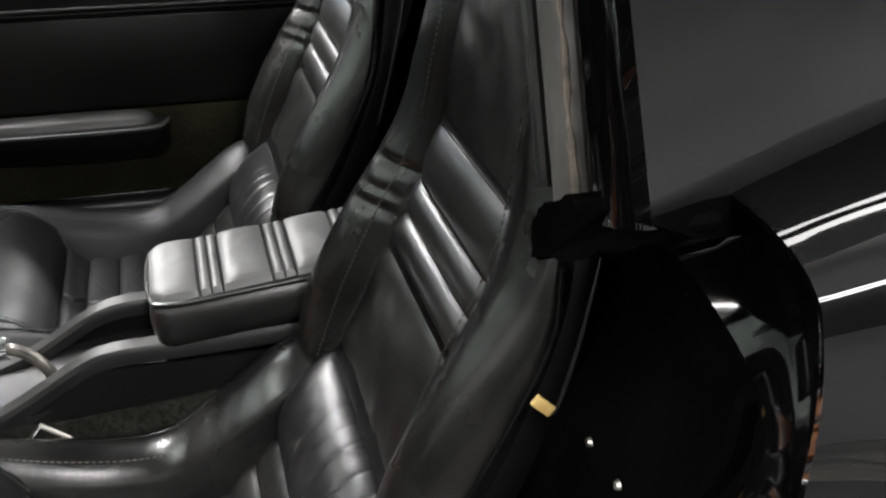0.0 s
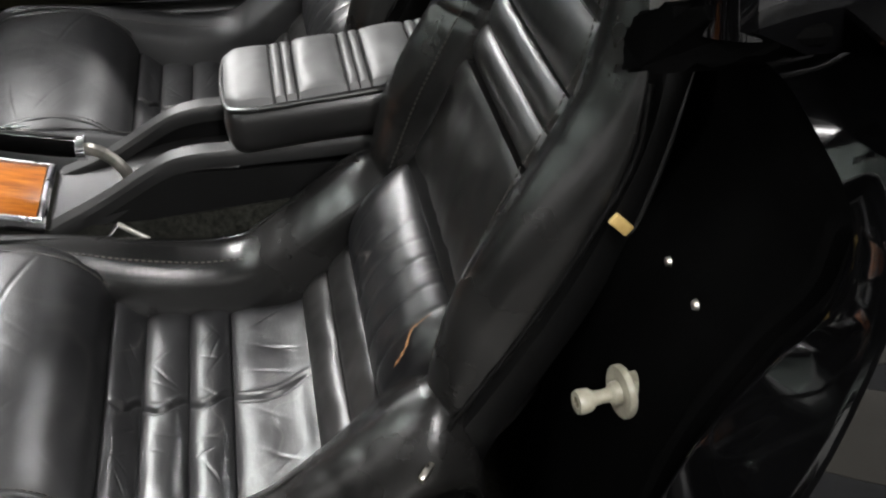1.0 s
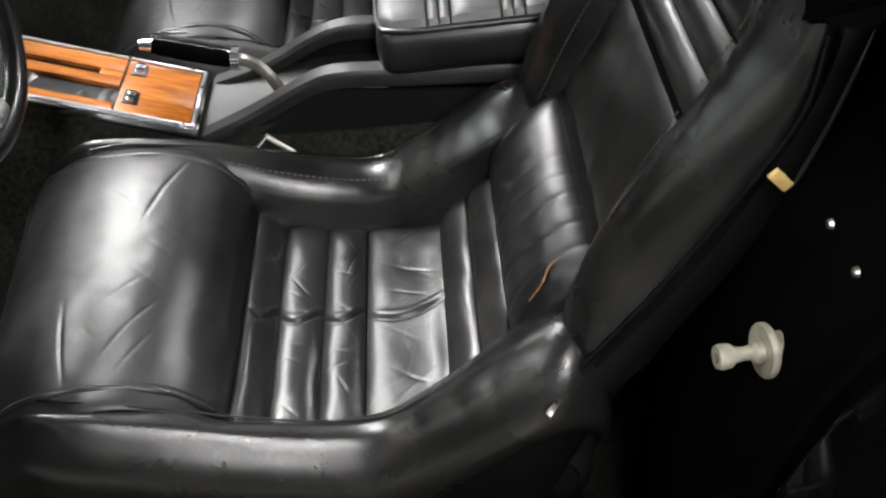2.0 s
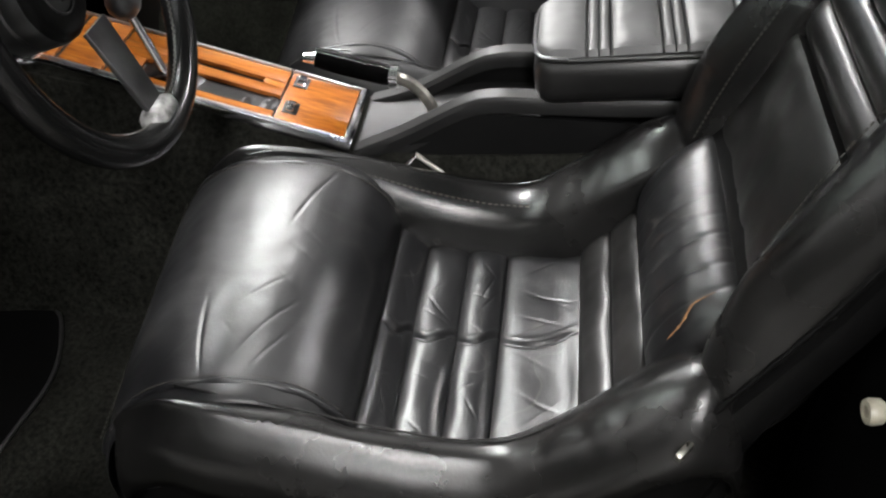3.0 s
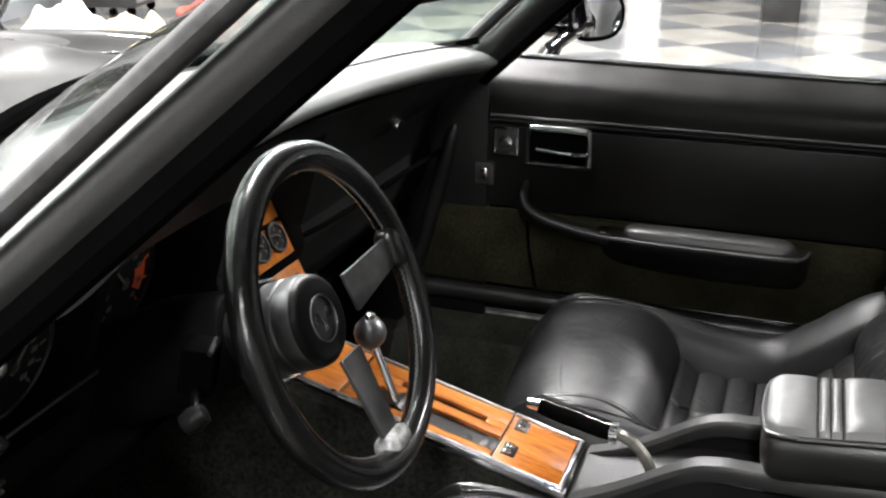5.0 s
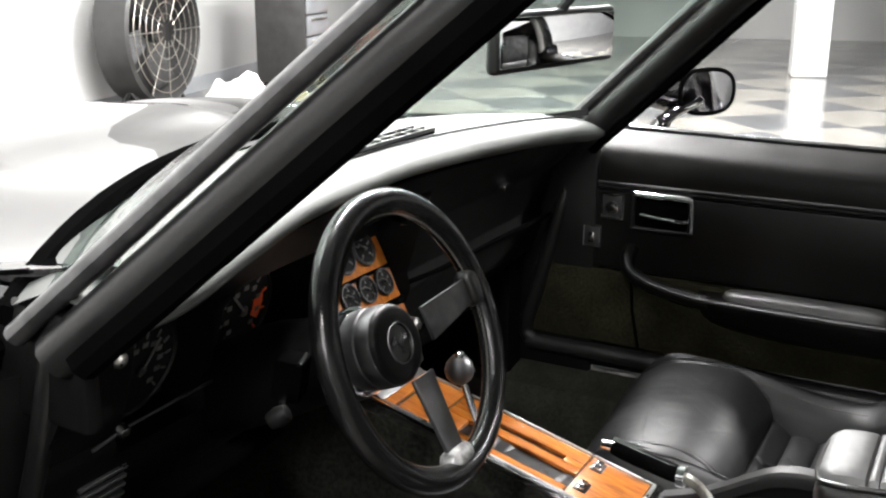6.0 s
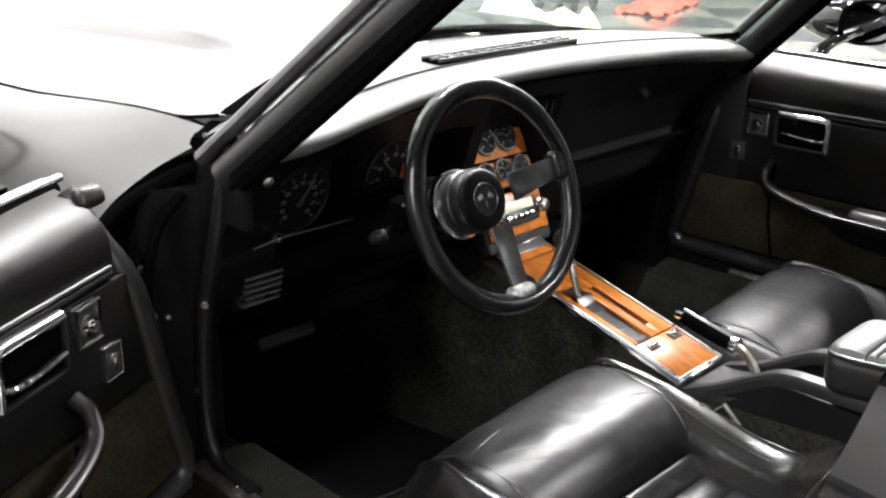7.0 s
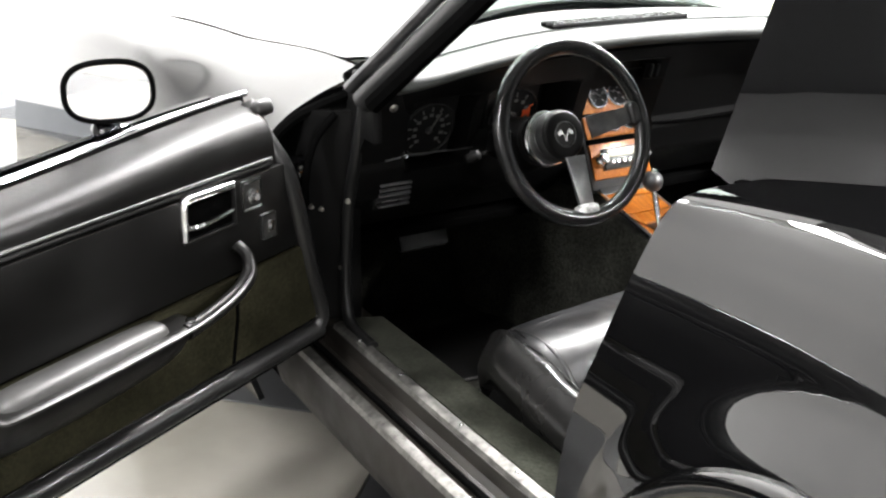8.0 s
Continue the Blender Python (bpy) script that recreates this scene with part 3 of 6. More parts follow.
part("windshield_header", tube(spline([(-0.48, -0.045, 1.16), (-0.25, 0.0, 1.18), (0, 0.01, 1.185), (0.25, 0.0, 1.18), (0.48, -0.045, 1.16)]), 0.035, 12, 0.7), PAINT, car)
part("roof_hoop", tube(spline([(-0.51, -0.52, 1.21), (-0.25, -0.54, 1.235), (0, -0.54, 1.24), (0.25, -0.54, 1.235), (0.51, -0.52, 1.21)]), 0.06, 12, 0.5), PAINT, car)
part("roof_bar", tube([(0, 0.01, 1.19), (0, -0.28, 1.22), (0, -0.54, 1.24)], 0.06, 12, 0.35), PAINT, car)


for side in (-1, 1):
    def roof_fn(u, v, side=side):
        y = -0.02 - 0.48 * u
        x0, x1 = 0.055, 0.465 + 0.03 * u
        x = x0 + (x1 - x0) * v
        return (side * x, y - 0.03 * v * (1 - u), 1.192 + 0.05 * u - 0.03 * v * v + 0.012 * math.sin(3.1 * u))
    part("roof_panel", sheet(roof_fn, 14, 12, 0.006), SMOKED, car, "smoked glass lift-out roof panel")


def windshield_fn(u, v):
    s = (u - 0.5) * 2
    base = Vector((0.61 * s, 0.395 + 0.20 * (1 - s * s), 0.825 + 0.06 * (1 - s * s)))
    top = Vector((0.485 * s, -0.02 + 0.05 * (1 - s * s), 1.155 + 0.025 * (1 - s * s)))
    p = base.lerp(top, v)
    p.y += 0.02 * math.sin(math.pi * v)
    return p


shield = part("windshield", sheet(windshield_fn, 24, 12, 0.004), GLASS, car, "faintly green curved windshield")
shield.visible_shadow = False
part("windshield_gasket", tube([windshield_fn(u, 0.0) + Vector((0, 0.01, 0.003)) for u in np.linspace(0, 1, 25)], 0.011, 8), RUBBER, car)
part("cowl", sheet(lambda u, v: ((u - 0.5) * 1.2, 0.39 + 0.21 * (1 - ((u - 0.5) * 2) ** 2) + 0.10 * v, 0.80 + 0.055 * (1 - ((u - 0.5) * 2) ** 2) - 0.02 * v), 24, 3, 0.01), RUBBER, car)

# sill, pillars, floor
for side in (-1, 1):
    sec = [(0.52, 0.20), (0.53, 0.335), (0.604, 0.350), (0.614, 0.357), (0.641, 0.354), (0.648, 0.337), (0.660, 0.331), (0.664, 0.335), (0.672, 0.335), (0.676, 0.328), (0.690, 0.327), (0.697, 0.333), (0.710, 0.330), (0.716, 0.312), (0.718, 0.272), (0.714, 0.245), (0.706, 0.215), (0.65, 0.17)]

    def bow(y):
        return 0.004 * math.sin((y + 0.5) * 3.0)
    rings = [[(side * (x + bow(y)), y, z) for x, z in sec] for y in np.linspace(0.52, -0.46, 14)]
    part("door_sill", loft(rings), SILL, car, "dusty dark brown-black door sill")
    part("sill_plate", loft([[(side * (x + bow(y)), y, z) for x, z in ((0.614, 0.352), (0.618, 0.364), (0.624, 0.3655), (0.636, 0.362), (0.643, 0.346))] for y in np.linspace(0.42, -0.44, 14)]), SILL_METAL, car, "scuffed bare metal sill plate")
    part("sill_carpet", loft([[(side * x, y, z) for x, z in ((0.45, 0.20), (0.485, 0.29), (0.525, 0.345), (0.616, 0.361), (0.616, 0.30))] for y in np.linspace(0.44, -0.46, 14)]), SILL_CARPET, car, "worn grey sill carpet")
    for k in range(5):
        part("sill_screw", lathe([(0.001, 0.004), (0.0035, 0.003), (0.005, 0.0)], 10, Matrix.Translation((side * 0.629, 0.33 - 0.17 * k + 0.02 * (k % 2), 0.363))), CHROME, car)
    part("rocker_strip", loft([[(side * (x + bow(y)), y, z) for x, z in ((0.693, 0.330), (0.696, 0.338), (0.704, 0.3385), (0.713, 0.334), (0.716, 0.324))] for y in np.linspace(0.5, -0.42, 14)]), SILL_METAL, car)
    part("sill_seal", tube([(side * (0.680 + bow(y)), y, 0.337) for y in np.linspace(0.5, -0.42, 14)], 0.006, 8), RUBBER, car)
    pill = [(0.565, 0.45), (0.60, 0.44), (0.64, 0.465), (0.69, 0.50), (0.69, 0.66), (0.565, 0.66)]
    rings = [[(side * (x - 0.03 * smooth01((z - 0.6) / 0.3)), y - 0.07 * smooth01((z - 0.55) / 0.3), z) for x, y in pill] for z in np.linspace(0.30, 0.77, 10)]
    part("hinge_pillar", loft(rings), VINYL, car)
    part("fender_edge", tube(spline([(side * 0.585, 0.418, 0.800), (side * 0.64, 0.440, 0.778), (side * 0.70, 0.455, 0.748), (side * 0.76, 0.455, 0.69), (side * 0.805, 0.455, 0.6), (side * 0.81, 0.455, 0.45)]), 0.010, 8), RUBBER, car)
    if side < 0:
        part("door_seal", tube(spline([(side * 0.60, 0.36, 0.80), (side * 0.605, 0.385, 0.70), (side * 0.60, 0.43, 0.58), (side * 0.605, 0.435, 0.45), (side * 0.615, 0.40, 0.37), (side * 0.62, 0.30, 0.362)]), 0.011, 10), SATIN, car)
        for x, y, z in ((0.613, 0.44, 0.465), (0.690, 0.432, 0.670), (0.655, 0.472, 0.581), (0.640, 0.462, 0.578), (0.610, 0.414, 0.602)):
            part("hinge_bolt", lathe([(0.001, 0.006), (0.004, 0.0055), (0.0055, 0.0)], 8, pose(side * x, y, z, 90, 0, 0)), STEEL, car)
        part("wiring_tube", tube(spline([(side * 0.63, 0.415, 0.765), (side * 0.665, 0.425, 0.72), (side * 0.690, 0.415, 0.66), (side * 0.680, 0.44, 0.60)]), 0.007, 10), RUBBER, car)
        part("door_hinge", rbox((0.05, 0.06, 0.05), pose(side * 0.70, 0.46, 0.66, 0, 0, 20), 0.008), PAINT, car)
        part("door_hinge", rbox((0.05, 0.06, 0.05), pose(side * 0.70, 0.46, 0.45, 0, 0, 20), 0.008), PAINT, car)

part("floor_carpet", rbox((1.10, 1.55, 0.04), Matrix.Translation((0, 0.12, 0.18)), 0.01), CARPET, car)
part("toe_board", rbox((1.12, 0.03, 0.62), pose(0, 0.80, 0.47, -12, 0, 0), 0.01), CARPET, car)
part("rear_bulkhead", rbox((1.16, 0.03, 0.62), pose(0, -0.70, 0.50, -12, 0, 0), 0.01), CARPET, car)
part("luggage_floor", rbox((1.16, 0.9, 0.02), pose(0, -1.18, 0.78, -3, 0, 0), 0.01), CARPET, car)
part("undertray", rbox((1.3, 3.4, 0.02), pose(0, 0.3, 0.15), 0.0), RUBBER, car)

# ---- bucket seats ----
SEAT_X = -0.300
PROFILE = spline([(0.140, 0.27), (0.162, 0.33), (0.156, 0.378), (0.135, 0.416), (0.098, 0.444), (0.050, 0.4555), (0.000, 0.4555), (-0.035, 0.444), (-0.062, 0.420), (-0.080, 0.392), (-0.100, 0.374), (-0.140, 0.369), (-0.200, 0.371), (-0.268, 0.380), (-0.300, 0.412), (-0.340, 0.452), (-0.372, 0.495), (-0.408, 0.545), (-0.440, 0.610), (-0.468, 0.680), (-0.490, 0.735), (-0.512, 0.800), (-0.525, 0.870), (-0.535, 0.940), (-0.550, 1.020), (-0.575, 1.06), (-0.610, 1.07)], 10)


def skewed(bm):
    """The cushion's nose stands a little further forward towards the tunnel."""
    for v in bm.verts:
        v.co.y += 0.09 * v.co.x * smooth01((v.co.y + 0.02) / 0.12)
    return bm


class Run:
    """A side profile in y and z, walked by its length."""

    def __init__(self, pts):
        self.p = np.array(pts)
        step = np.hypot(*np.diff(self.p, axis=0).T)
        self.s = np.concatenate([[0], np.cumsum(step)])

    def at(self, s):
        return np.array([np.interp(s, self.s, self.p[:, 0]), np.interp(s, self.s, self.p[:, 1])])

    def normal(self, s):
        d = self.at(s + 0.006) - self.at(s - 0.006)
        n = np.array([d[1], -d[0]])
        return n / max(np.hypot(*n), 1e-9)

    def near(self, y, z):
        return float(self.s[np.argmin((self.p[:, 0] - y) ** 2 + (self.p[:, 1] - z) ** 2)])


SEAT_RUN = Run(PROFILE)


def pillow(run, s0, s1, half, height, cx=0.0, nu=24, nv=36, deep=0.03, power=2.4, rough=0.0, fold=None, brim=None):
    """A stuffed panel on a profile: edges drawn in, the middle swollen; half(s): its half width."""
    def fn(u, v):
        s = s0 + (s1 - s0) * u
        w = half(u) if callable(half) else half
        a, b = abs(2 * u - 1), abs(2 * v - 1)
        h = (max(1 - a ** power, 0) ** 0.5) * (max(1 - b ** (brim or power * 3), 0) ** 0.6)
        c, n = run.at(s), run.normal(s)
        x = cx + (2 * v - 1) * w
        off = height * h - (0 if h > 0 else deep)
        if rough and h > 0:
            off += wobble((x * 1.0, c[0], c[1]), 22, rough) * h + wobble((x, c[0] + 3, c[1]), 60, rough * 0.4) * h
        if fold and h > 0:
            off += fold(x, u) * h
        return (x, c[0] + n[0] * off, c[1] + n[1] * off)
    return sheet(fn, nu, nv)


def stitches(points, step=0.0065, r=0.0009):
    """A row of short thread dashes along a line."""
    p = [Vector(q) for q in points]
    bm = bmesh.new()
    left = 0.0
    for a, b in zip(p, p[1:]):
        d = b - a
        ln = d.length
        if ln < 1e-6:
            continue
        d.normalize()
        k = left
        while k < ln:
            m = a + d * k
            side = d.cross(Vector((0.3, 0.5, 0.8))).normalized()
            over = side.cross(d)
            ring0 = [bm.verts.new(m - d * step * 0.3 + side * (r * math.cos(t)) + over * (r * math.sin(t))) for t in (0, 2.1, 4.2)]
            ring1 = [bm.verts.new(m + d * step * 0.3 + side * (r * math.cos(t)) + over * (r * math.sin(t))) for t in (0, 2.1, 4.2)]
            for i in range(3):
                j = (i + 1) % 3
                bm.faces.new((ring0[i], ring0[j], ring1[j], ring1[i]))
            k += step
        left = k - ln
    return bm


def skewed_stitch(points, step):
    return skewed(stitches(points, step))


def cushion_bolster(side):
    """Raised flank of the cushion, from the front corner to the hip."""
    st = spline([  # y, crest, foot inside, outer reach
        (0.150, 0.380, 0.160, 0.190), (0.140, 0.425, 0.158, 0.208), (0.098, 0.460, 0.160, 0.222), (0.050, 0.463, 0.160, 0.230), (-0.03, 0.455, 0.152, 0.232),
        (-0.10, 0.443, 0.143, 0.233), (-0.17, 0.434, 0.138, 0.233), (-0.22, 0.437, 0.132, 0.233), (-0.265, 0.465, 0.126, 0.233),
        (-0.305, 0.496, 0.124, 0.232), (-0.345, 0.525, 0.126, 0.230), (-0.375, 0.536, 0.132, 0.226), (-0.400, 0.524, 0.145, 0.218), (-0.412, 0.490, 0.160, 0.205)], 12)
    rings = []
    for y, zc, xi, xo in st:
        xi += 0.016 * smooth01((-0.03 - y) / 0.06) * smooth01((y + 0.36) / 0.08) if side < 0 else 0.0
        zp = min(0.36, zc - 0.06)
        top = zc - 0.5 * (zc - zp) * 0.12
        ring = spline([(xi - 0.02, 0.25), (xi - 0.004, zp - 0.005), (xi + 0.006, zc - 0.044), (xi + 0.019, zc - 0.018), ((xi + xo) / 2 + 0.004, zc), (xo - 0.017, zc - 0.010), (xo - 0.001, zc - 0.032), (xo + 0.005, zc - 0.058), (xo - 0.004, zc - 0.086), (xo - 0.028, zc - 0.115), (xo - 0.05, 0.25)], 4)
        pinch = [(x, z - sum((0.0009 if side < 0 else 0.0008) * w * math.exp(-((y - c - s * (x - xi)) / 0.0045) ** 2) for c, s, w in ((-0.232, -0.25, 0.8), (-0.252, -0.45, 1.0), (-0.283, -0.35, 0.7), (-0.325, 0.2, 0.6), (0.075, 0.3, 0.5), (0.098, 0.2, 0.6))) * smooth01((z - zc + 0.06) / 0.04)) for x, z in ring]
        rings.append([(side * x, y + wobble((x * side * 9, y * 9, z * 9), 1.2, 0.004), z) for x, z in pinch])
    return loft(rings)


def back_bolster(side):
    """Padded flank of the backrest between an inner stitched seam and the edge of the shell."""
    st = spline([  # z, crest y, half width at the inner seam, the crest and the shell's edge, how far both seams lie behind the crest
        (0.480, -0.398, 0.135, 0.178, 0.200, 0.020, 0.018), (0.510, -0.374, 0.130, 0.179, 0.210, 0.030, 0.020), (0.545, -0.368, 0.126, 0.180, 0.214, 0.036, 0.026), (0.620, -0.388, 0.121, 0.180, 0.215, 0.046, 0.049),
        (0.700, -0.430, 0.118, 0.179, 0.215, 0.036, 0.048), (0.755, -0.464, 0.116, 0.176, 0.214, 0.026, 0.036), (0.805, -0.486, 0.113, 0.169, 0.208, 0.018, 0.021), (0.855, -0.497, 0.109, 0.160, 0.196, 0.016, 0.015),
        (0.905, -0.506, 0.105, 0.150, 0.178, 0.014, 0.013), (0.970, -0.521, 0.096, 0.136, 0.158, 0.012, 0.012), (1.040, -0.550, 0.080, 0.108, 0.125, 0.010, 0.012)], 14)
    rings = []
    for z, yc, hi, hc, ho, io, oo in st:
        fold = sum(d * math.exp(-((z - c) / w) ** 2) for c, d, w in ((0.706, 0.0050, 0.005), (0.722, 0.0030, 0.004), (0.748, 0.0045, 0.005), (0.60, 0.0015, 0.004)))
        if side < 0:
            fold *= 0.35
        ring = spline([(hi - 0.040, yc - 0.080), (hi - 0.014, yc - io - 0.024), (hi - 0.002, yc - io - 0.003), (hi + 0.001, yc - io - 0.001), (hi + 0.006, yc - io * 0.80), (hi * 0.5 + hc * 0.5, yc - io * 0.26), (hc, yc), ((hc + ho) / 2 + 0.006, yc - 0.28 * oo - 0.003), (ho - 0.0015, yc - oo * 0.82), (ho - 0.004, yc - oo - 0.004), (ho - 0.030, yc - oo - 0.03), (hi - 0.02, yc - 0.09)], 4)
        out = []
        for x, y in ring:
            k = smooth01((hc + 0.012 - x) / 0.03) * smooth01((y - yc + 0.05) / 0.03)
            yy = y - fold * k + wobble((x * side, y, z), 30, 0.0012)
            out.append((side * x, yy, z + 0.25 * min(y - yc + 0.02, 0)))
        rings.append(out)
    return loft(rings)


def back_shell():
    """Hard moulded shell behind the pads, narrowing upwards."""
    rings = []
    for z, w, y0, y1 in spline([(0.22, 0.19, -0.20, -0.37), (0.30, 0.205, -0.22, -0.385), (0.40, 0.212, -0.29, -0.405), (0.487, 0.2145, -0.356, -0.430), (0.56, 0.2155, -0.405, -0.466), (0.63, 0.2155, -0.447, -0.500), (0.70, 0.2155, -0.480, -0.520), (0.76, 0.2145, -0.502, -0.535), (0.82, 0.207, -0.512, -0.548), (0.90, 0.178, -0.524, -0.572), (0.98, 0.150, -0.545, -0.60), (1.05, 0.11, -0.57, -0.62)], 4):
        ring = []
        for k in range(24):
            a = 2 * math.pi * k / 24
            cx, cy = math.cos(a), math.sin(a)
            ring.append((w * math.copysign(abs(cx) ** 0.35, cx), (y0 + y1) / 2 + (y0 - y1) / 2 * math.copysign(abs(cy) ** 0.5, cy), z))
        rings.append(ring)
    return loft(rings)


def seat():
    ob = thing("bucket_seat", (0, -0.15, 0.2), "worn black leather high-backed bucket seat with ribbed pads", "car seat", "bucket seats")
    run = SEAT_RUN
    s = [run.near(*q) for q in ((0.140, 0.27), (-0.078, 0.395), (-0.110, 0.371), (-0.156, 0.369), (-0.202, 0.371), (-0.280, 0.391), (-0.311, 0.423), (-0.345, 0.458), (-0.410, 0.548), (-0.466, 0.675), (-0.480, 0.708), (-0.493, 0.741), (-0.512, 0.799), (-0.575, 1.06))]
    lines = [(-0.14, 0.50, -0.03, 0.74), (0.10, 0.62, 0.02, 0.80), (-0.02, 0.70, -0.10, 0.93), (0.02, 0.72, -0.06, 0.97), (0.15, 0.40, 0.16, 0.66), (-0.15, 0.66, -0.06, 0.78), (0.17, 0.78, 0.05, 0.70), (-0.12, 0.84, -0.16, 0.97), (-0.17, 0.60, -0.06, 0.56), (-0.15, 0.72, -0.02, 0.90), (0.12, 0.86, 0.15, 0.97), (-0.10, 0.62, -0.13, 0.70)]

    def creased(x, u):
        d = 0.0
        for x0, u0, x1, u1 in lines:
            ax, au = x1 - x0, (u1 - u0) * 0.5
            k = ((x - x0) * ax + (u - u0) * 0.5 * au) / (ax * ax + au * au)
            k = min(max(k, 0), 1)
            px, pu = x - x0 - ax * k, (u - u0) * 0.5 - au * k + 0.004 * math.sin(k * 3.1)
            d -= 0.0014 * math.exp(-(px * px + pu * pu) / 0.0018 ** 2) * math.sin(math.pi * min(max(k, 0.05), 0.95))
        return d
    front = part("thigh_pad", skewed(pillow(run, s[0], s[1], lambda u: 0.192 - 0.012 * smooth01((u - 0.55) / 0.45), 0.012, 0, 240, 260, 0.0, 4, 0.0009,
                 creased, 5)), LEATHER_PAD, ob, "creased shiny leather thigh pad")
    part("seam", skewed_stitch([(0.174 - 0.020 * q, *(run.at(v) + 0.008 * run.normal(v))) for q, v in zip(np.linspace(0, 1, 24), np.linspace(s[0] + 0.14, s[1], 24))], 0.006), STITCH, front)
    part("seam", skewed_stitch([(-0.174 + 0.020 * q, *(run.at(v) + 0.008 * run.normal(v))) for q, v in zip(np.linspace(0, 1, 24), np.linspace(s[0] + 0.14, s[1], 24))], 0.006), STITCH, front)

    for sd in (-1, 1):
        ridge = [(sd * (0.181 - 0.020 * q), *(run.at(v) + 0.0052 * run.normal(v))) for q, v in zip(np.linspace(0, 1, 40), np.linspace(s[0] + 0.10, s[1] - 0.01, 40))]
        part("welt", skewed(tube(ridge, [0.0034 + 0.0008 * math.sin(k * 0.9) for k in range(40)], 10)), LEATHER_WORN, front)
    nose = [(x, *(run.at(s[0] + 0.118) + 0.0118 * run.normal(s[0] + 0.118))) for x in np.linspace(-0.18, 0.18, 30)]
    part("seam", skewed_stitch(nose, 0.006), STITCH, front)
    dice = random.Random(11)

    def rib_cracks():
        out = []
        for _ in range(13):
            x0, u0 = dice.uniform(-0.16, 0.15), dice.uniform(0.02, 0.5)
            out.append((x0, u0, x0 + dice.choice((-1, 1)) * dice.uniform(0.008, 0.05), min(u0 + dice.uniform(0.35, 0.8), 0.97), dice.uniform(0.0003, 0.0008)))
        return out

    def worn_rib(cracked):
        def fn(x, u):
            j = x + 0.010 * math.sin(u * 4)
            d = 0.0016 * math.exp(-((j - 0.005) / 0.005) ** 2) - 0.0026 * math.exp(-((j + 0.003) / 0.003) ** 2) + 0.0006 * math.sin(x * 60 + u * 3)
            for x0, u0, x1, u1, deep in cracked:
                ax, au = x1 - x0, (u1 - u0) * 0.042
                k = min(max(((x - x0) * ax + (u - u0) * 0.042 * au) / (ax * ax + au * au), 0), 1)
                px, pu = x - x0 - ax * k, (u - u0) * 0.042 - au * k
                d -= deep * math.exp(-(px * px + pu * pu) / 0.0011 ** 2) * math.sin(math.pi * min(max(k, 0.08), 0.92))
            return d
        return fn

    for i in range(1, 5):
        r = part("cushion_rib", pillow(run, s[i], s[i + 1] + 0.002, 0.177, 0.011 if i < 4 else 0.009, 0, 44, 280, 0.02, 2.2, 0.0008, worn_rib(rib_cracks())), LEATHER_WORN, ob)
        if i < 4:
            part("seam", stitches([(x, *(run.at(s[i + 1]) + run.normal(s[i + 1]) * 0.001)) for x in np.linspace(-0.14, 0.14, 20)], 0.005), STITCH, r)
    for a, b in ((5, 6), (6, 7)):
        part("lower_back_rib", pillow(run, s[a], s[b] + 0.002, 0.142, 0.010, 0, 20, 60, 0.02, 2.4, 0.0018), LEATHER, ob)

    def cracks(x, u):
        d = 0.0
        for k in range(9):
            c = -0.13 + 0.031 * k + 0.006 * math.sin(k * 5.0) + 0.012 * (u - 0.5) * math.sin(k * 3.0)
            d -= (0.0012 + 0.0008 * math.sin(k * 7.0)) * math.exp(-((x - c) / 0.0026) ** 2)
        return d
    part("lumbar_roll", pillow(run, s[7] - 0.004, s[8], 0.150, 0.034, 0, 40, 130, 0.03, 2.0, 0.0015, cracks), LEATHER_WORN, ob, "cracked leather lumbar roll")
    part("back_pad", pillow(run, s[8] - 0.004, s[9], 0.158, 0.012, 0, 26, 44, 0.03, 4, 0.002), LEATHER, ob)
    for a in (9, 10, 11):
        w0, w1 = 0.127 - 0.003 * (a - 9), 0.124 - 0.003 * (a - 9)
        part("back_rib", pillow(run, s[a], s[a + 1] + 0.002, lambda u: w0 + (w1 - w0) * u, 0.012, 0, 20, 90, 0.03, 2.2, 0.0005), LEATHER, ob)
    part("head_pad", pillow(run, s[12], s[13], lambda u: 0.122 - 0.03 * u, 0.008, 0, 30, 36, 0.03, 5, 0.003), LEATHER, ob)
    for side in (-1, 1):
        flank = part("cushion_bolster", skewed(cushion_bolster(side)), BOLSTER, ob)
        if side > 0:
            hem = [(x, y, z) for x, y, z in spline([(0.187, 0.085, 0.4545), (0.186, 0.05, 0.4565), (0.178, -0.03, 0.4485), (0.169, -0.10, 0.4365), (0.164, -0.17, 0.4275), (0.158, -0.22, 0.4305)], 6)]
            part("seam", skewed_stitch(hem, 0.007), STITCH, flank)
        out = 0.010 if side < 0 else 0.0
        welt = [(side * (x - out), y, z - 0.12 * out) for x, y, z in spline([(0.186, 0.085, 0.4595), (0.192, 0.050, 0.4620), (0.195, -0.03, 0.4540), (0.197, -0.10, 0.4420), (0.197, -0.17, 0.4330), (0.196, -0.22, 0.4360), (0.195, -0.262, 0.4615), (0.193, -0.305, 0.4915), (0.190, -0.345, 0.5210), (0.184, -0.372, 0.5315)], 8)]
        part("welt", skewed(tube(welt, 0.0012, 8)), BOLSTER, flank)
        bb = part("back_bolster", back_bolster(side), BOLSTER, ob)
        line = [(side * hw, y + 0.0012, z) for hw, y, z in spline([(0.138, -0.385, 0.545), (0.134, -0.411, 0.620), (0.131, -0.447, 0.700), (0.129, -0.476, 0.755), (0.126, -0.494, 0.805), (0.122, -0.503, 0.855), (0.117, -0.512, 0.905)], 8)]
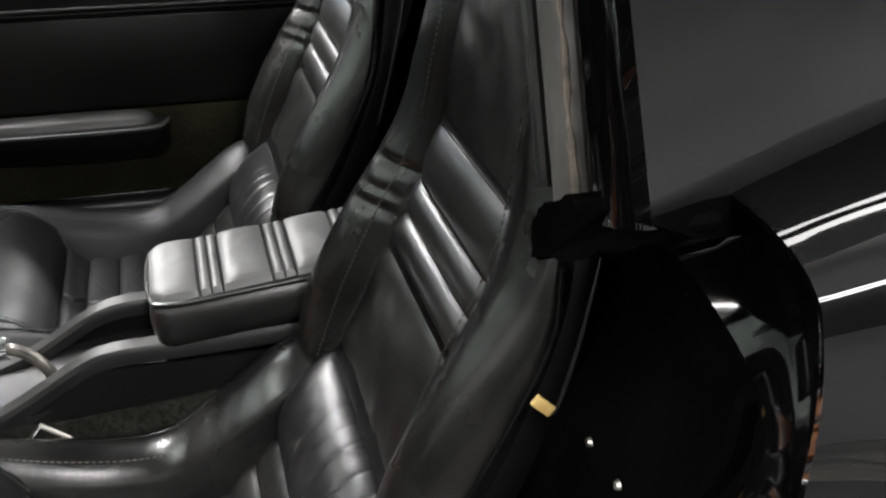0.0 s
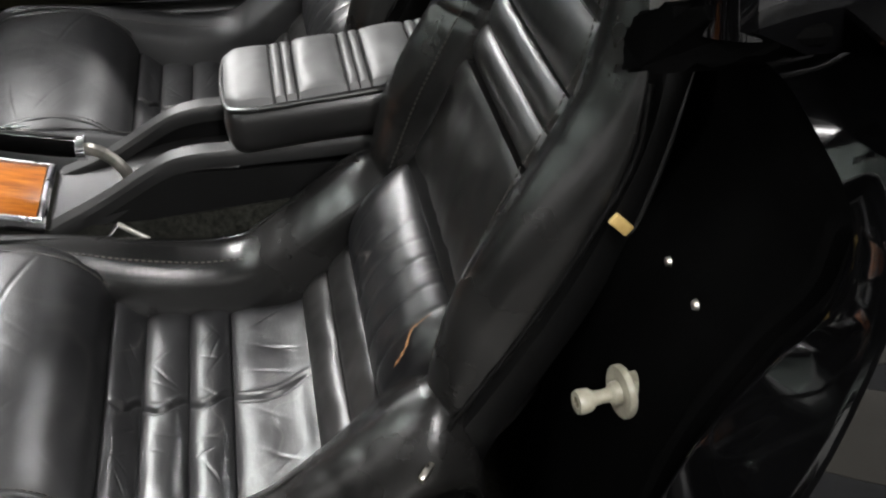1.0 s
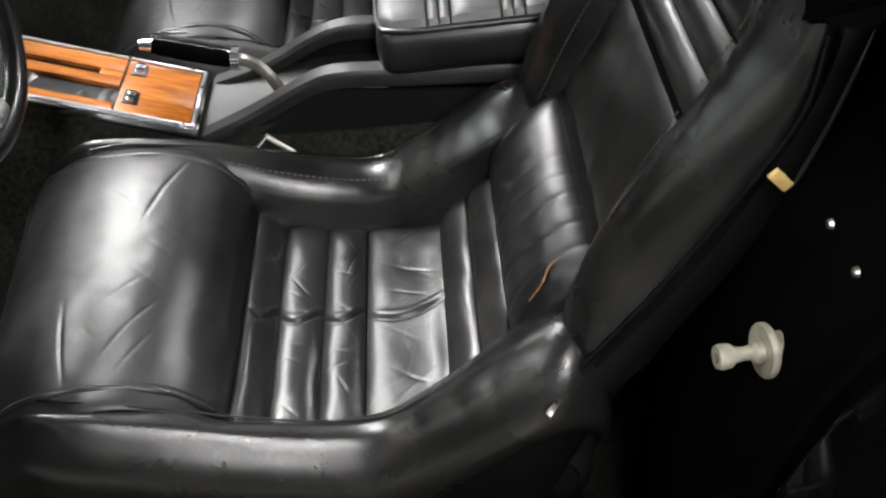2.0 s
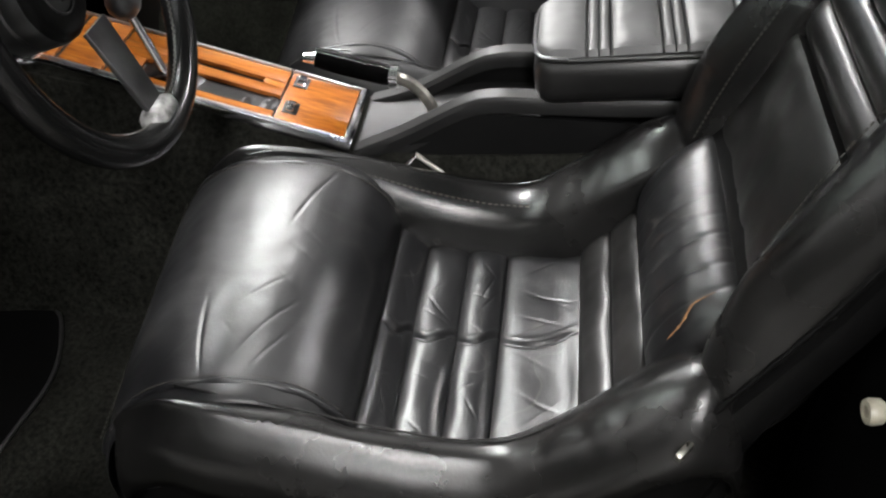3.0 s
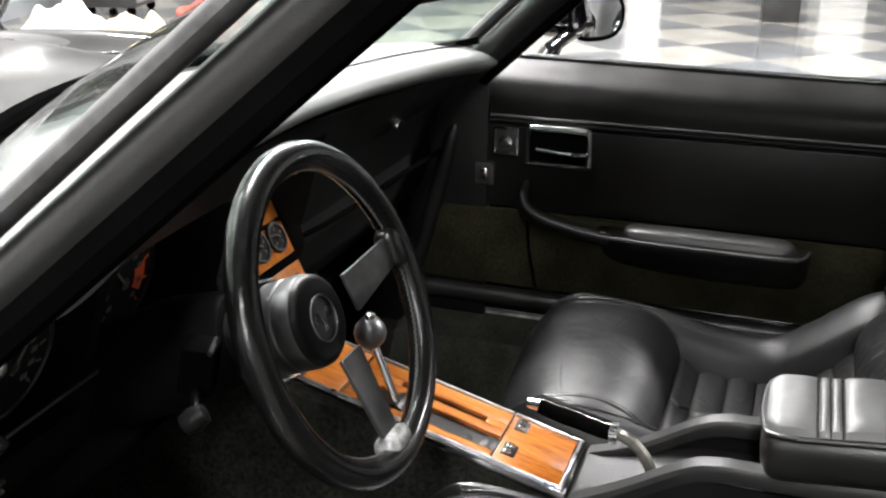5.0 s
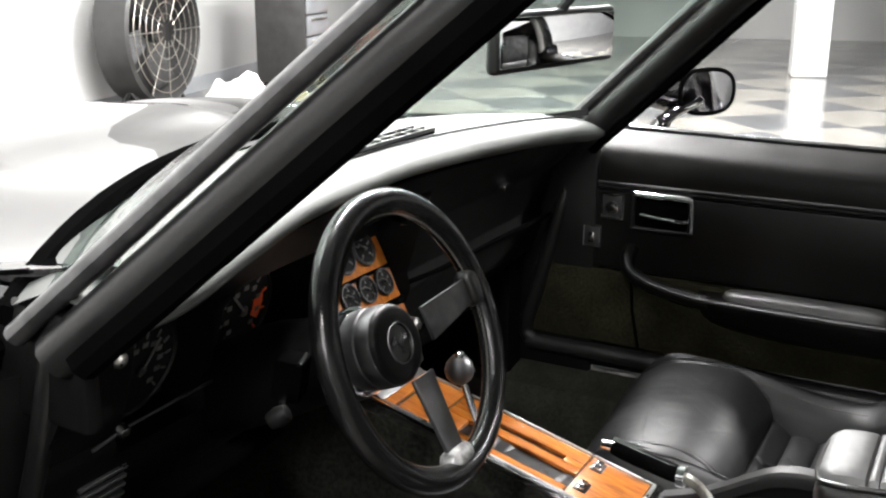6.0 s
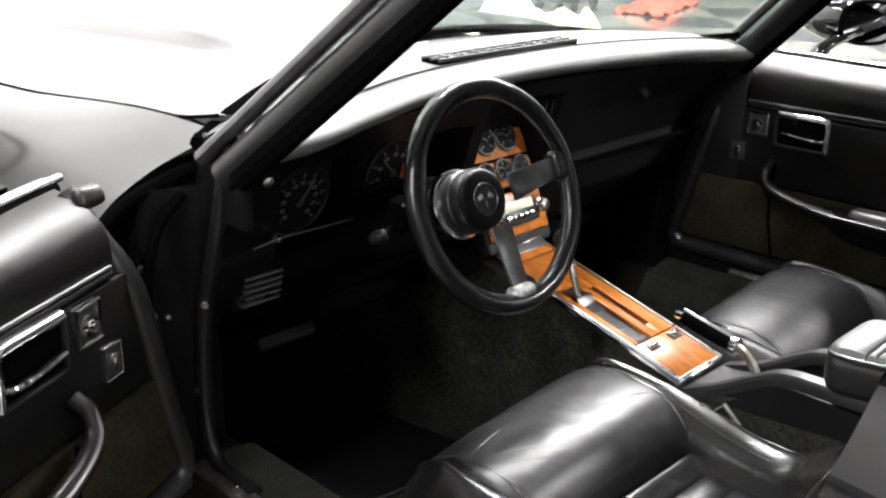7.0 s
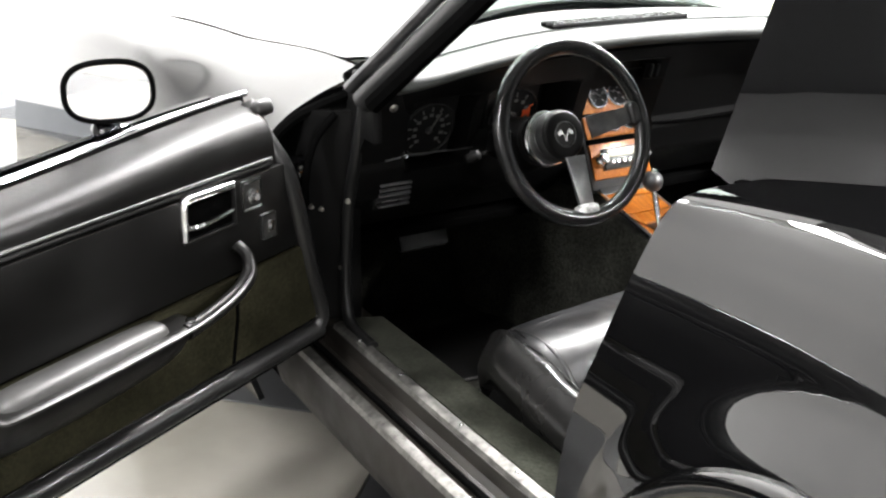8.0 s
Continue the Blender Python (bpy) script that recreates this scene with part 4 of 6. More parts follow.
        part("seam", stitches(line, 0.006), STITCH, bb)
    part("back_shell", back_shell(), SHELL, ob)
    part("shell_edge", tube([(sd * w, y, z) for sd in (-1,) for w, y, z in spline([(0.2125, -0.509, 0.69), (0.2120, -0.523, 0.745), (0.207, -0.535, 0.80), (0.188, -0.550, 0.86)], 4)], 0.0025, 6), RAIL, ob)
    seam = [(-w, y, z) for w, y, z in spline([(0.200, -0.345, 0.455), (0.212, -0.352, 0.474), (0.2145, -0.392, 0.541), (0.2155, -0.440, 0.622), (0.2155, -0.481, 0.702), (0.2145, -0.503, 0.757), (0.208, -0.509, 0.807)], 10)]
    part("shell_lip", tube(seam, [0.0022 + 0.0007 * math.sin(k * 1.9) for k in range(len(seam))], 8), SHELL, ob, "frayed edge where the leather meets the shell")
    base = [(y, z) for y, z in ((0.145, 0.22), (0.15, 0.30), (0.12, 0.36), (-0.10, 0.355), (-0.28, 0.36), (-0.36, 0.42), (-0.40, 0.34), (-0.40, 0.22))]
    part("cushion_base", prism([(y - 0.02 * (y > 0.1), z) for y, z in base], 0.38, Matrix(((0, 0, 1, 0), (1, 0, 0, 0), (0, 1, 0, 0), (0, 0, 0, 1))), 0.010), SHELL, ob)
    for side in (-1, 1):
        part("slide_rail", rbox((0.03, 0.42, 0.03), pose(side * 0.17, -0.10, 0.212), 0.004), STEEL, ob)
    return ob


driver_seat = seat()
passenger_seat = copy_thing(driver_seat, pose(0.325, -0.15, 0.2))
driver_seat.location.x = SEAT_X
for pad in passenger_seat.children:
    if pad.name.split(".")[0] in ("thigh_pad", "cushion_bolster", "cushion_rib"):
        pad.data = pad.data.copy()
        pad.data.materials[0] = LEATHER_CALM
tagged(passenger_seat, "black leather high-backed bucket seat beside the far door, less worn")

# the worn places of the driver's seat
tear = [(-0.4264, -0.3475, 0.5090), (-0.4235, -0.3575, 0.5255), (-0.4135, -0.3645, 0.5365), (-0.4110, -0.3740, 0.5440), (-0.4085, -0.3830, 0.5490)]
clip = rbox((0.010, 0.018, 0.006), pose(-0.533 - SEAT_X, -0.357, 0.492, -50, 70, 0), 0.002)
part("trim_clip", clip, STEEL, driver_seat, "small bent metal trim clip")
part("tear", tube([(x - SEAT_X, y, z) for x, y, z in spline(tear, 4)], [0.0004 + 0.0011 * math.sin(math.pi * min(k / 16 + 0.12, 1.0)) * (1 + 0.6 * math.sin(k * 2.7)) for k in range(17)], 6, 0.5), TEAR, driver_seat, "brown split in the leather")

# ---- centre console ----
console = thing("center_console", (0, 0.05, 0.2), "black centre console with a wood-veneer shift plate", "console")
CON_S = 0.262             # rise of the shift plate, forwards


def con_z(y):
    return 0.448 + CON_S * y


def on_plate(x, y, up=0.0):
    n = Vector((0, -CON_S, 1)).normalized()
    return Vector((x, y, con_z(y))) + n * up


PLATE = axes((0, 0, 0.448), (1, 0, 0), (0, 1, CON_S))


def plate_box(x0, x1, y0, y1, h0, h1, bevel=0.001):
    return rbox((x1 - x0, y1 - y0, h1 - h0), PLATE @ Matrix.Translation(((x0 + x1) / 2, (y0 + y1) / 2, (h0 + h1) / 2)), bevel)


rings = []
for y, w, zt in [(0.80, 0.150, con_z(0.46)), (0.60, 0.115, con_z(0.44)), (0.42, 0.085, con_z(0.40)), (0.30, 0.080, con_z(0.30)), (0.15, 0.070, con_z(0.15)), (0.0, 0.066, con_z(0)), (-0.04, 0.068, 0.448), (-0.12, 0.075, 0.452), (-0.30, 0.082, 0.47), (-0.60, 0.086, 0.48)]:
    sec = [(-w - 0.045, 0.19), (-w - 0.02, zt - 0.10), (-w, zt - 0.022), (-w + 0.004, zt - 0.008), (w - 0.004, zt - 0.008), (w, zt - 0.022), (w + 0.02, zt - 0.10), (w + 0.045, 0.19)]
    rings.append([(x, y, z) for x, z in sec])
part("tunnel", loft(rings), CARPET, console, "black carpeted tunnel side")
# wood pieces round the slots
part("plate_base", plate_box(-0.062, 0.062, -0.004, 0.40, -0.010, -0.003), PLASTIC, console)
for x0, x1, y0, y1 in ((-0.054, 0.054, 0.003, 0.088), (-0.054, -0.040, 0.091, 0.290), (-0.004, 0.014, 0.091, 0.290), (0.027, 0.054, 0.091, 0.290), (0.014, 0.027, 0.091, 0.118), (0.014, 0.027, 0.236, 0.290),
                       (-0.040, -0.004, 0.256, 0.290), (-0.060, 0.060, 0.294, 0.345), (-0.064, 0.064, 0.351, 0.395)):
    part("wood_inlay", plate_box(x0, x1, y0, y1, -0.003, 0.003), WOOD, console, "glossy orange-brown wood inlay")
for x in (-0.058, 0.058):
    part("plate_trim", plate_box(x - 0.002, x + 0.002, -0.002, 0.40, -0.006, 0.005, 0.0008), ALU, console)
    part("plate_edge", plate_box(x * 1.09 - 0.002, x * 1.09 + 0.002, -0.006, 0.40, -0.010, 0.003, 0.0008), CHROME, console)
part("plate_trim", plate_box(-0.060, 0.060, -0.003, 0.001, -0.006, 0.005, 0.0008), ALU, console)
part("plate_edge", plate_box(-0.065, 0.065, -0.008, -0.004, -0.010, 0.003, 0.0008), CHROME, console)
part("shift_boot", sheet(lambda u, v: PLATE @ Vector((-0.040 + 0.036 * u, 0.092 + 0.163 * v, -0.004 + 0.0014 * math.sin(v * 34) + 0.002 * math.sin(v * 9 + u * 2) + 0.010 * math.exp(-((v - 0.82) / 0.12) ** 2))), 8, 60, 0.002), LEATHER_WORN, console)
for x, y in ((-0.025, 0.074), (0.036, 0.074)):
    sw = part("window_switch", plate_box(x - 0.013, x + 0.013, y - 0.009, y + 0.009, -0.002, 0.0045, 0.001), PLASTIC, console)
    for k in (-1, 1):
        part("rocker", plate_box(x + k * 0.006 - 0.0045, x + k * 0.006 + 0.0045, y - 0.005, y + 0.005, 0.004, 0.008, 0.0015), CHROME, sw)
# rear section: two sloping rails run up to the lid
for sx, dz in ((-0.050, 0.003), (0.057, -0.003)):
    path = spline([(sx * 1.08, -0.012, 0.440), (sx * 1.06, -0.07, 0.466 + dz), (sx * 1.06, -0.140, 0.508 + dz), (sx * 1.10, -0.175, 0.519 + dz), (sx * 1.12, -0.215, 0.521 + dz), (sx * 1.12, -0.30, 0.523 + dz), (sx * 1.12, -0.42, 0.528 + dz), (sx * 1.12, -0.55, 0.532 + dz)], 5)
    rings = [[(x - 0.012, y, z - 0.020), (x - 0.0135, y, z - 0.006), (x - 0.010, y, z), (x + 0.010, y, z), (x + 0.0135, y, z - 0.006), (x + 0.012, y, z - 0.020)] for x, y, z in path]
    part("side_rail", loft(rings), RAIL, console)
part("rail_floor", sheet(lambda u, v: ((u - 0.5) * 0.13, -0.01 - 0.24 * v, 0.440 + 0.03 * smooth01(v * 1.5)), 6, 12, 0.01), RAIL, console)
for sd in (-1, 1):
    part("side_skirt", sheet(lambda u, v, sd=sd: (sd * (0.060 + 0.006 * u + 0.010 * smooth01(v * 2)), -0.008 - 0.58 * v, con_z(0) - 0.010 + 0.062 * smooth01(v * 3.6) - (0.018 + 0.052 * smooth01(v * 3.0)) * u), 6, 30, 0.006), VINYL, console)

lid_run = Run([(-0.206, 0.535), (-0.204, 0.565), (-0.212, 0.582), (-0.225, 0.586), (-0.56, 0.590), (-0.575, 0.585), (-0.58, 0.56)])
lid = thing("armrest_lid", (-0.012, -0.39, 0.52), "padded black leather armrest lid with cross ribs", "armrest")
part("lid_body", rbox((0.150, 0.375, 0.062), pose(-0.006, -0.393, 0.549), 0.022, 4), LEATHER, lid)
top = Run([(-0.208, 0.5815), (-0.58, 0.5865)])
cuts = [0.0, 0.056, 0.068, 0.080, 0.136, 0.148, 0.160, 0.216, 0.228, 0.240, 0.296, 0.308, 0.320, 0.372]
# top panels take the lighter, lit colour; body and piping stay black
for a, b in zip(cuts, cuts[1:]):
    wide = b - a > 0.03
    half = (lambda u: 0.068 - 0.020 * max(1 - u / 0.35, 0) ** 2) if a == 0 else 0.068
    part("top_panel", pillow(top, a + 0.001, b + 0.0005, half, 0.009 if wide else 0.006, -0.006, 20, 40, 0.004, 2.8 if wide else 2.2, 0.0015, None, 9), LEATHER_LID_LIT, lid)
edge = [(-0.006 + 0.0735 * cx, y, 0.578) for cx, y in ((-1, -0.245), (-0.93, -0.222), (-0.75, -0.211), (0, -0.207), (0.75, -0.211), (0.93, -0.222), (1, -0.245), (1, -0.40), (1, -0.575), (0, -0.58), (-1, -0.575), (-1, -0.40))]
part("piping", tube(spline(edge + edge[:1], 5), 0.0030, 8), LEATHER, lid)
lid.rotation_euler.x = math.atan(-0.10)      # the lid rises rearwards
lid.location.z += 0.016
lid.location.y -= 0.014
part("hinge_skirt", rbox((0.090, 0.36, 0.075), pose(-0.001, -0.402, 0.508, math.degrees(math.atan(-0.10)), 0, 0), 0.014), VINYL, console)

brake = thing("parking_brake", (0.0, -0.05, 0.47), "black-gripped parking brake lever with chrome ends", "brake lever")
g0, g1 = Vector((0.014, 0.044, 0.517)), Vector((0.010, -0.050, 0.499))
part("grip", tube([g0.lerp(g1, t) for t in np.linspace(0, 1, 10)], [0.011, 0.0125, 0.013, 0.0135, 0.0135, 0.0135, 0.0135, 0.0135, 0.013, 0.011], 14, 0.9), RUBBER, brake)
part("top_strip", tube([(g0 + Vector((0, 0, 0.0115))).lerp(g1 + Vector((0, 0, 0.0115)), t) for t in (0.0, 0.5, 1.0)], 0.005, 8, 0.5), CHROME, brake)
part("button", lathe([(0.001, 0.016), (0.006, 0.015), (0.0075, 0.0)], 14, axes(g0, (1, 0, 0), (0, 0, 1)) @ pose(0, 0, 0, 180, 0, 0)), CHROME, brake)
part("collar", lathe([(0.0145, -0.005), (0.0145, 0.005)], 16, axes(g1, (1, 0, 0), (0, 0, 1))), CHROME, brake)
part("lever", tube(spline([g1, g1 + Vector((-0.005, -0.018, -0.003)), g1 + Vector((-0.010, -0.034, -0.013)), g1 + Vector((-0.014, -0.046, -0.028)), g1 + Vector((-0.015, -0.052, -0.048))], 3), 0.006, 8, 1.3), STEEL, brake)

shifter = thing("gear_shifter", (-0.018, 0.23, 0.50), "chrome gear lever with a dark ball knob", "gear lever")
b0, b1 = on_plate(-0.030, 0.214, 0.0), Vector((-0.026, 0.252, 0.598))
part("stick", tube([b0, b0.lerp(b1, 0.5), b1], 0.0055, 12), CHROME, shifter)
part("knob", lathe([(0.003, -0.021), (0.011, -0.018), (0.018, -0.010), (0.0205, 0.0), (0.018, 0.010), (0.011, 0.018), (0.004, 0.0205)], 24, Matrix.Translation(b1)), SPOKE, shifter)
part("cap", lathe([(0.007, 0.0), (0.007, 0.007), (0.004, 0.009)], 14, Matrix.Translation(b1 + Vector((0, 0, 0.018)))), CHROME, shifter)

latch = thing("seat_lever", (-0.085, -0.07, 0.42), "thin chrome seat release lever beside the tunnel", "lever")
part("arm", tube([(-0.092, -0.150, 0.40), (-0.082, -0.115, 0.43), (-0.075, -0.086, 0.447)], 0.003, 8), STEEL, latch)
part("tip", tube([(-0.075, -0.086, 0.447), (-0.086, -0.066, 0.425)], 0.004, 8, 0.5), CHROME, latch)

# ---- dashboard ----
dash = thing("dashboard", (0, 0.4, 0.55), "black vinyl dashboard, its top pad coloured paler as if lit", "dashboard")
BROW = spline([(-0.60, 0.275), (-0.53, 0.258), (-0.40, 0.285), (-0.25, 0.318), (-0.03, 0.335), (0.12, 0.328), (0.27, 0.306), (0.42, 0.286), (0.55, 0.272), (0.61, 0.280)], 6)


def brow_y(x):
    return float(np.interp(x, BROW[:, 0], BROW[:, 1]))


def dash_section(x):
    yb = brow_y(x)
    s = abs(x) / 0.61
    back = 0.40 + 0.19 * (1 - s * s)
    zt = 0.885 - 0.03 * s ** 3
    return [(back, zt - 0.02), (back - 0.05, zt), (yb + 0.06, zt - 0.003), (yb + 0.02, zt - 0.010), (yb + 0.004, zt - 0.018), (yb, zt - 0.026), (yb + 0.006, zt - 0.034), (yb + 0.03, zt - 0.044)]


xs = np.linspace(-0.605, 0.61, 60)
bm = loft([spline([(x, y, z) for y, z in dash_section(x)], 3) for x in xs], closed=False)
part("top_pad", bm, DASH_TOP_LIT, dash, "padded black dash top, paler for the light on it")


def dash_face(u, v):
    x = -0.60 + 1.205 * u
    yb = brow_y(x)
    pts = np.array([(0.0, yb + 0.028, 0.838), (0.35, 0.385, 0.76), (0.6, 0.41, 0.68), (0.72, 0.405, 0.655), (0.85, 0.425, 0.60), (1.0, 0.50, 0.52)])
    y, z = float(np.interp(v, pts[:, 0], pts[:, 1])), float(np.interp(v, pts[:, 0], pts[:, 2]))
    deep = (smooth01((0.108 - abs(x + 0.232)) / 0.015) + smooth01((0.068 - abs(x + 0.428)) / 0.012)) * smooth01((0.075 - abs(z - 0.715)) / 0.015)
    deep += 0.7 * smooth01((0.094 - abs(x)) / 0.010) * smooth01((0.815 - z) / 0.01) * smooth01((z - 0.53) / 0.01)
    return (x, y + 0.085 * deep, z)


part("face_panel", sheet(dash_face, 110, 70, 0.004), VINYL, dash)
part("under_panel", rbox((1.16, 0.34, 0.02), pose(0, 0.66, 0.50, 4, 0, 0), 0.005), RUBBER, dash)
part("glovebox_lip", tube(spline([(0.10, 0.404, 0.665), (0.2, 0.399, 0.662), (0.4, 0.388, 0.668), (0.58, 0.375, 0.672)]), 0.004, 8), RUBBER, dash)
part("top_seam", tube([(x, brow_y(x) + 0.055, 0.884 - 0.03 * (abs(x) / 0.61) ** 3) for x in np.linspace(-0.55, 0.55, 40)], 0.0016, 6), VINYL, dash)
vent = part("defrost_vent", rbox((0.345, 0.040, 0.006), pose(-0.012, 0.412, 0.885), 0.002), RUBBER, dash)
for k in range(9):
    part("vane", rbox((0.004, 0.034, 0.006), pose(-0.150 + 0.0345 * k, 0.412, 0.889), 0.001), PLASTIC, vent)
for dy in (-0.018, 0.0, 0.018):
    part("vane", rbox((0.345, 0.004, 0.006), pose(-0.012, 0.412 + dy, 0.889), 0.001), PLASTIC, vent)

# driver's cluster: two deep dials in a hooded face
SPEEDO = axes((-0.436, 0.428, 0.712), (1, 0.06, 0), (0, -0.04, 0.115))
pod = part("cluster_panel", rbox((0.128, 0.125, 0.01), SPEEDO @ Matrix.Translation((0, 0, -0.010)), 0.004, 2), PLASTIC, dash)
part("trim_plate", loft([[(-0.604, 0.300 + d, 0.822), (-0.566, 0.293 + d, 0.815), (-0.532, 0.335 + d, 0.765), (-0.502, 0.385 + d, 0.690), (-0.506, 0.392 + d, 0.672), (-0.606, 0.392 + d, 0.672)] for d in (0.0, 0.012)]), VINYL, dash, "black end plate beside the speedometer")


def dial(m, r, parent, needle, red=False, marks=9, shape=None):
    if shape:
        face = part("dial_face", prism(shape, 0.006, m), DIAL, parent, smooth=False)
    else:
        face = part("dial_face", lathe([(0.001, 0.003), (r, 0.003), (r, -0.003)], 32, m), DIAL, parent)
    part("bezel", tube([m @ Vector((r * 1.02 * math.cos(a), r * 1.02 * math.sin(a), 0.004)) for a in np.linspace(0, 2 * math.pi, 40, endpoint=False)], 0.0022, 6, closed=True), PLASTIC, parent)
    for k in range(marks):
        a = radians(225 - 270 * k / (marks - 1))
        mk = m @ Matrix.Rotation(a, 4, "Z") @ Matrix.Translation((r * 0.78, 0, 0.0045))
        part("dial_mark", rbox((r * 0.16, r * 0.05, 0.001), mk, 0), DIAL_RED if red and k > marks - 4 else DIAL_MARK, face, smooth=False)
        mk2 = m @ Matrix.Rotation(a, 4, "Z") @ Matrix.Translation((r * 0.56, 0, 0.0045)) @ Matrix.Rotation(-a, 4, "Z")
        part("dial_figure", rbox((r * 0.15, r * 0.11, 0.001), mk2, 0), DIAL_MARK, face, smooth=False)
    if red:
        arc = [(r * q * math.cos(a), r * q * math.sin(a)) for q, order in ((0.72, 1), (0.40, -1)) for a in np.linspace(radians(20), radians(-32), 9)[::order]]
        part("red_sector", prism(arc, 0.001, m @ Matrix.Translation((0, 0, 0.0042))), DIAL_RED, face, smooth=False)
    nd = m @ Matrix.Rotation(radians(needle), 4, "Z") @ Matrix.Translation((r * 0.3, 0, 0.008))
    part("needle", rbox((r * 0.85, r * 0.05, 0.0015), nd, 0), LACE, face, smooth=False)
    part("needle_hub", lathe([(0.001, 0.004), (r * 0.12, 0.003), (r * 0.13, 0.0)], 14, m @ Matrix.Translation((0, 0, 0.005))), PLASTIC, face)
    return face


dial(SPEEDO, 0.056, pod, 62, False, 11)
TACH = axes((-0.218, 0.466, 0.706), (1, 0.05, 0), (0, -0.03, 0.115))
dial(TACH, 0.058, part("tach_panel", rbox((0.128, 0.125, 0.01), TACH @ Matrix.Translation((0, 0, -0.010)), 0.004, 2), PLASTIC, dash), 135, True)
part("cluster_sill", tube([(-0.555, 0.372, 0.680), (-0.50, 0.380, 0.682), (-0.40, 0.392, 0.676), (-0.30, 0.40, 0.672)], 0.0018, 6), SPOKE, dash)
for x, y, z in ((-0.577, 0.302, 0.793), (-0.517, 0.374, 0.687)):
    part("screw", lathe([(0.001, 0.004), (0.006, 0.003), (0.008, 0.0)], 12, axes((x, y, z), (1, 0, 0), (0, -0.5, 1))), STEEL, dash)
part("trip_knob", lathe([(0.001, 0.010), (0.007, 0.008), (0.008, 0.0)], 14, axes((-0.517, 0.374, 0.687), (1, 0, 0), (0, -0.5, 1))), CHROME, dash)
side_vent = part("side_vent", rbox((0.080, 0.02, 0.060), pose(-0.510, 0.436, 0.598, 15, 0, 0), 0.004), PLASTIC, dash)
for k in range(5):
    part("louvre", rbox((0.066, 0.014, 0.0045), pose(-0.510, 0.416 + 0.0028 * k, 0.622 - 0.011 * k, 20, 0, 0), 0.001), ALU, side_vent)
part("end_cap", rbox((0.02, 0.12, 0.11), pose(-0.598, 0.37, 0.785, 0, 0, -4), 0.008), VINYL, dash)
knob = part("dash_knob", lathe([(0.001, 0.020), (0.008, 0.018), (0.010, 0.010), (0.007, 0.0)], 16, axes((0.346, 0.376, 0.774), (1, 0, 0), (0, -0.3, 1))), CHROME, dash)
part("air_vent", rbox((0.10, 0.02, 0.030), pose(0.10, 0.395, 0.785, 12, 0, 0), 0.003), RUBBER, dash)
for k in range(5):
    part("vent_vane", rbox((0.003, 0.018, 0.026), pose(0.066 + 0.017 * k, 0.388, 0.785, 12, 0, 0), 0.0), PLASTIC, dash)
part("vent_trim", rbox((0.108, 0.004, 0.002), pose(0.10, 0.383, 0.768), 0.0), CHROME, dash)
part("vent_trim", rbox((0.10, 0.004, 0.002), pose(-0.02, 0.372, 0.795), 0.0), CHROME, dash)

# centre stack: gauges above, radio below, all on wood
STACK = axes((0.006, 0.415, 0.665), (1, 0, 0), (0, 0.085, 0.18))
stack = part("center_pod", rbox((0.165, 0.25, 0.05), STACK @ Matrix.Translation((0, 0.0, -0.03)), 0.008), PLASTIC, dash)
part("stack_wood", rbox((0.150, 0.078, 0.006), STACK @ Matrix.Translation((0, 0.070, -0.002)), 0.003), WOOD, stack)
part("stack_wood", rbox((0.150, 0.046, 0.006), STACK @ Matrix.Translation((0, 0.005, -0.002)), 0.003), WOOD, stack)
part("stack_wood", rbox((0.150, 0.074, 0.006), STACK @ Matrix.Translation((0, -0.066, -0.002)), 0.003), WOOD, stack)
for gx, gy, r in ((-0.027, 0.068, 0.0235), (0.026, 0.068, 0.0235), (-0.047, 0.012, 0.0185), (-0.002, 0.012, 0.0185), (0.043, 0.012, 0.0185)):
    dial(STACK @ Matrix.Translation((gx, gy, 0.001)), r, stack, 150, False, 5)
part("stack_strip", rbox((0.152, 0.004, 0.008), STACK @ Matrix.Translation((0, 0.032, 0)), 0.001), RUBBER, stack)
part("stack_strip", rbox((0.152, 0.010, 0.008), STACK @ Matrix.Translation((0, -0.024, 0)), 0.001), RUBBER, stack)
RADIO = STACK @ Matrix.Translation((0, -0.064, 0.004))
radio = part("radio", rbox((0.098, 0.044, 0.012), RADIO, 0.003), PLASTIC, stack, "chrome-framed car radio with two knobs")
part("radio_dial", rbox((0.076, 0.016, 0.003), RADIO @ Matrix.Translation((0, 0.011, 0.0065)), 0.001), RADIO_FACE, radio)
for k in range(5):
    part("radio_button", rbox((0.012, 0.009, 0.006), RADIO @ Matrix.Translation((-0.030 + 0.015 * k, -0.009, 0.008)), 0.001), CHROME, radio)
for kx in (-0.056, 0.056):
    part("radio_knob", lathe([(0.014, 0.0), (0.013, 0.007), (0.009, 0.008), (0.009, 0.016), (0.001, 0.017)], 20, RADIO @ Matrix.Translation((kx, 0.0, 0.004))), CHROME, radio)
HEAT = axes((0, 0.372, 0.552), (1, 0, 0), (0, 0.05, 0.03))
heater = part("heater_panel", rbox((0.12, 0.040, 0.008), HEAT, 0.002), PLASTIC, dash)
for hx in (-0.025, 0.025):
    part("slider", rbox((0.040, 0.005, 0.006), HEAT @ Matrix.Translation((hx, 0.004 - hx * 0.2, 0.006)), 0.001), CHROME, heater)

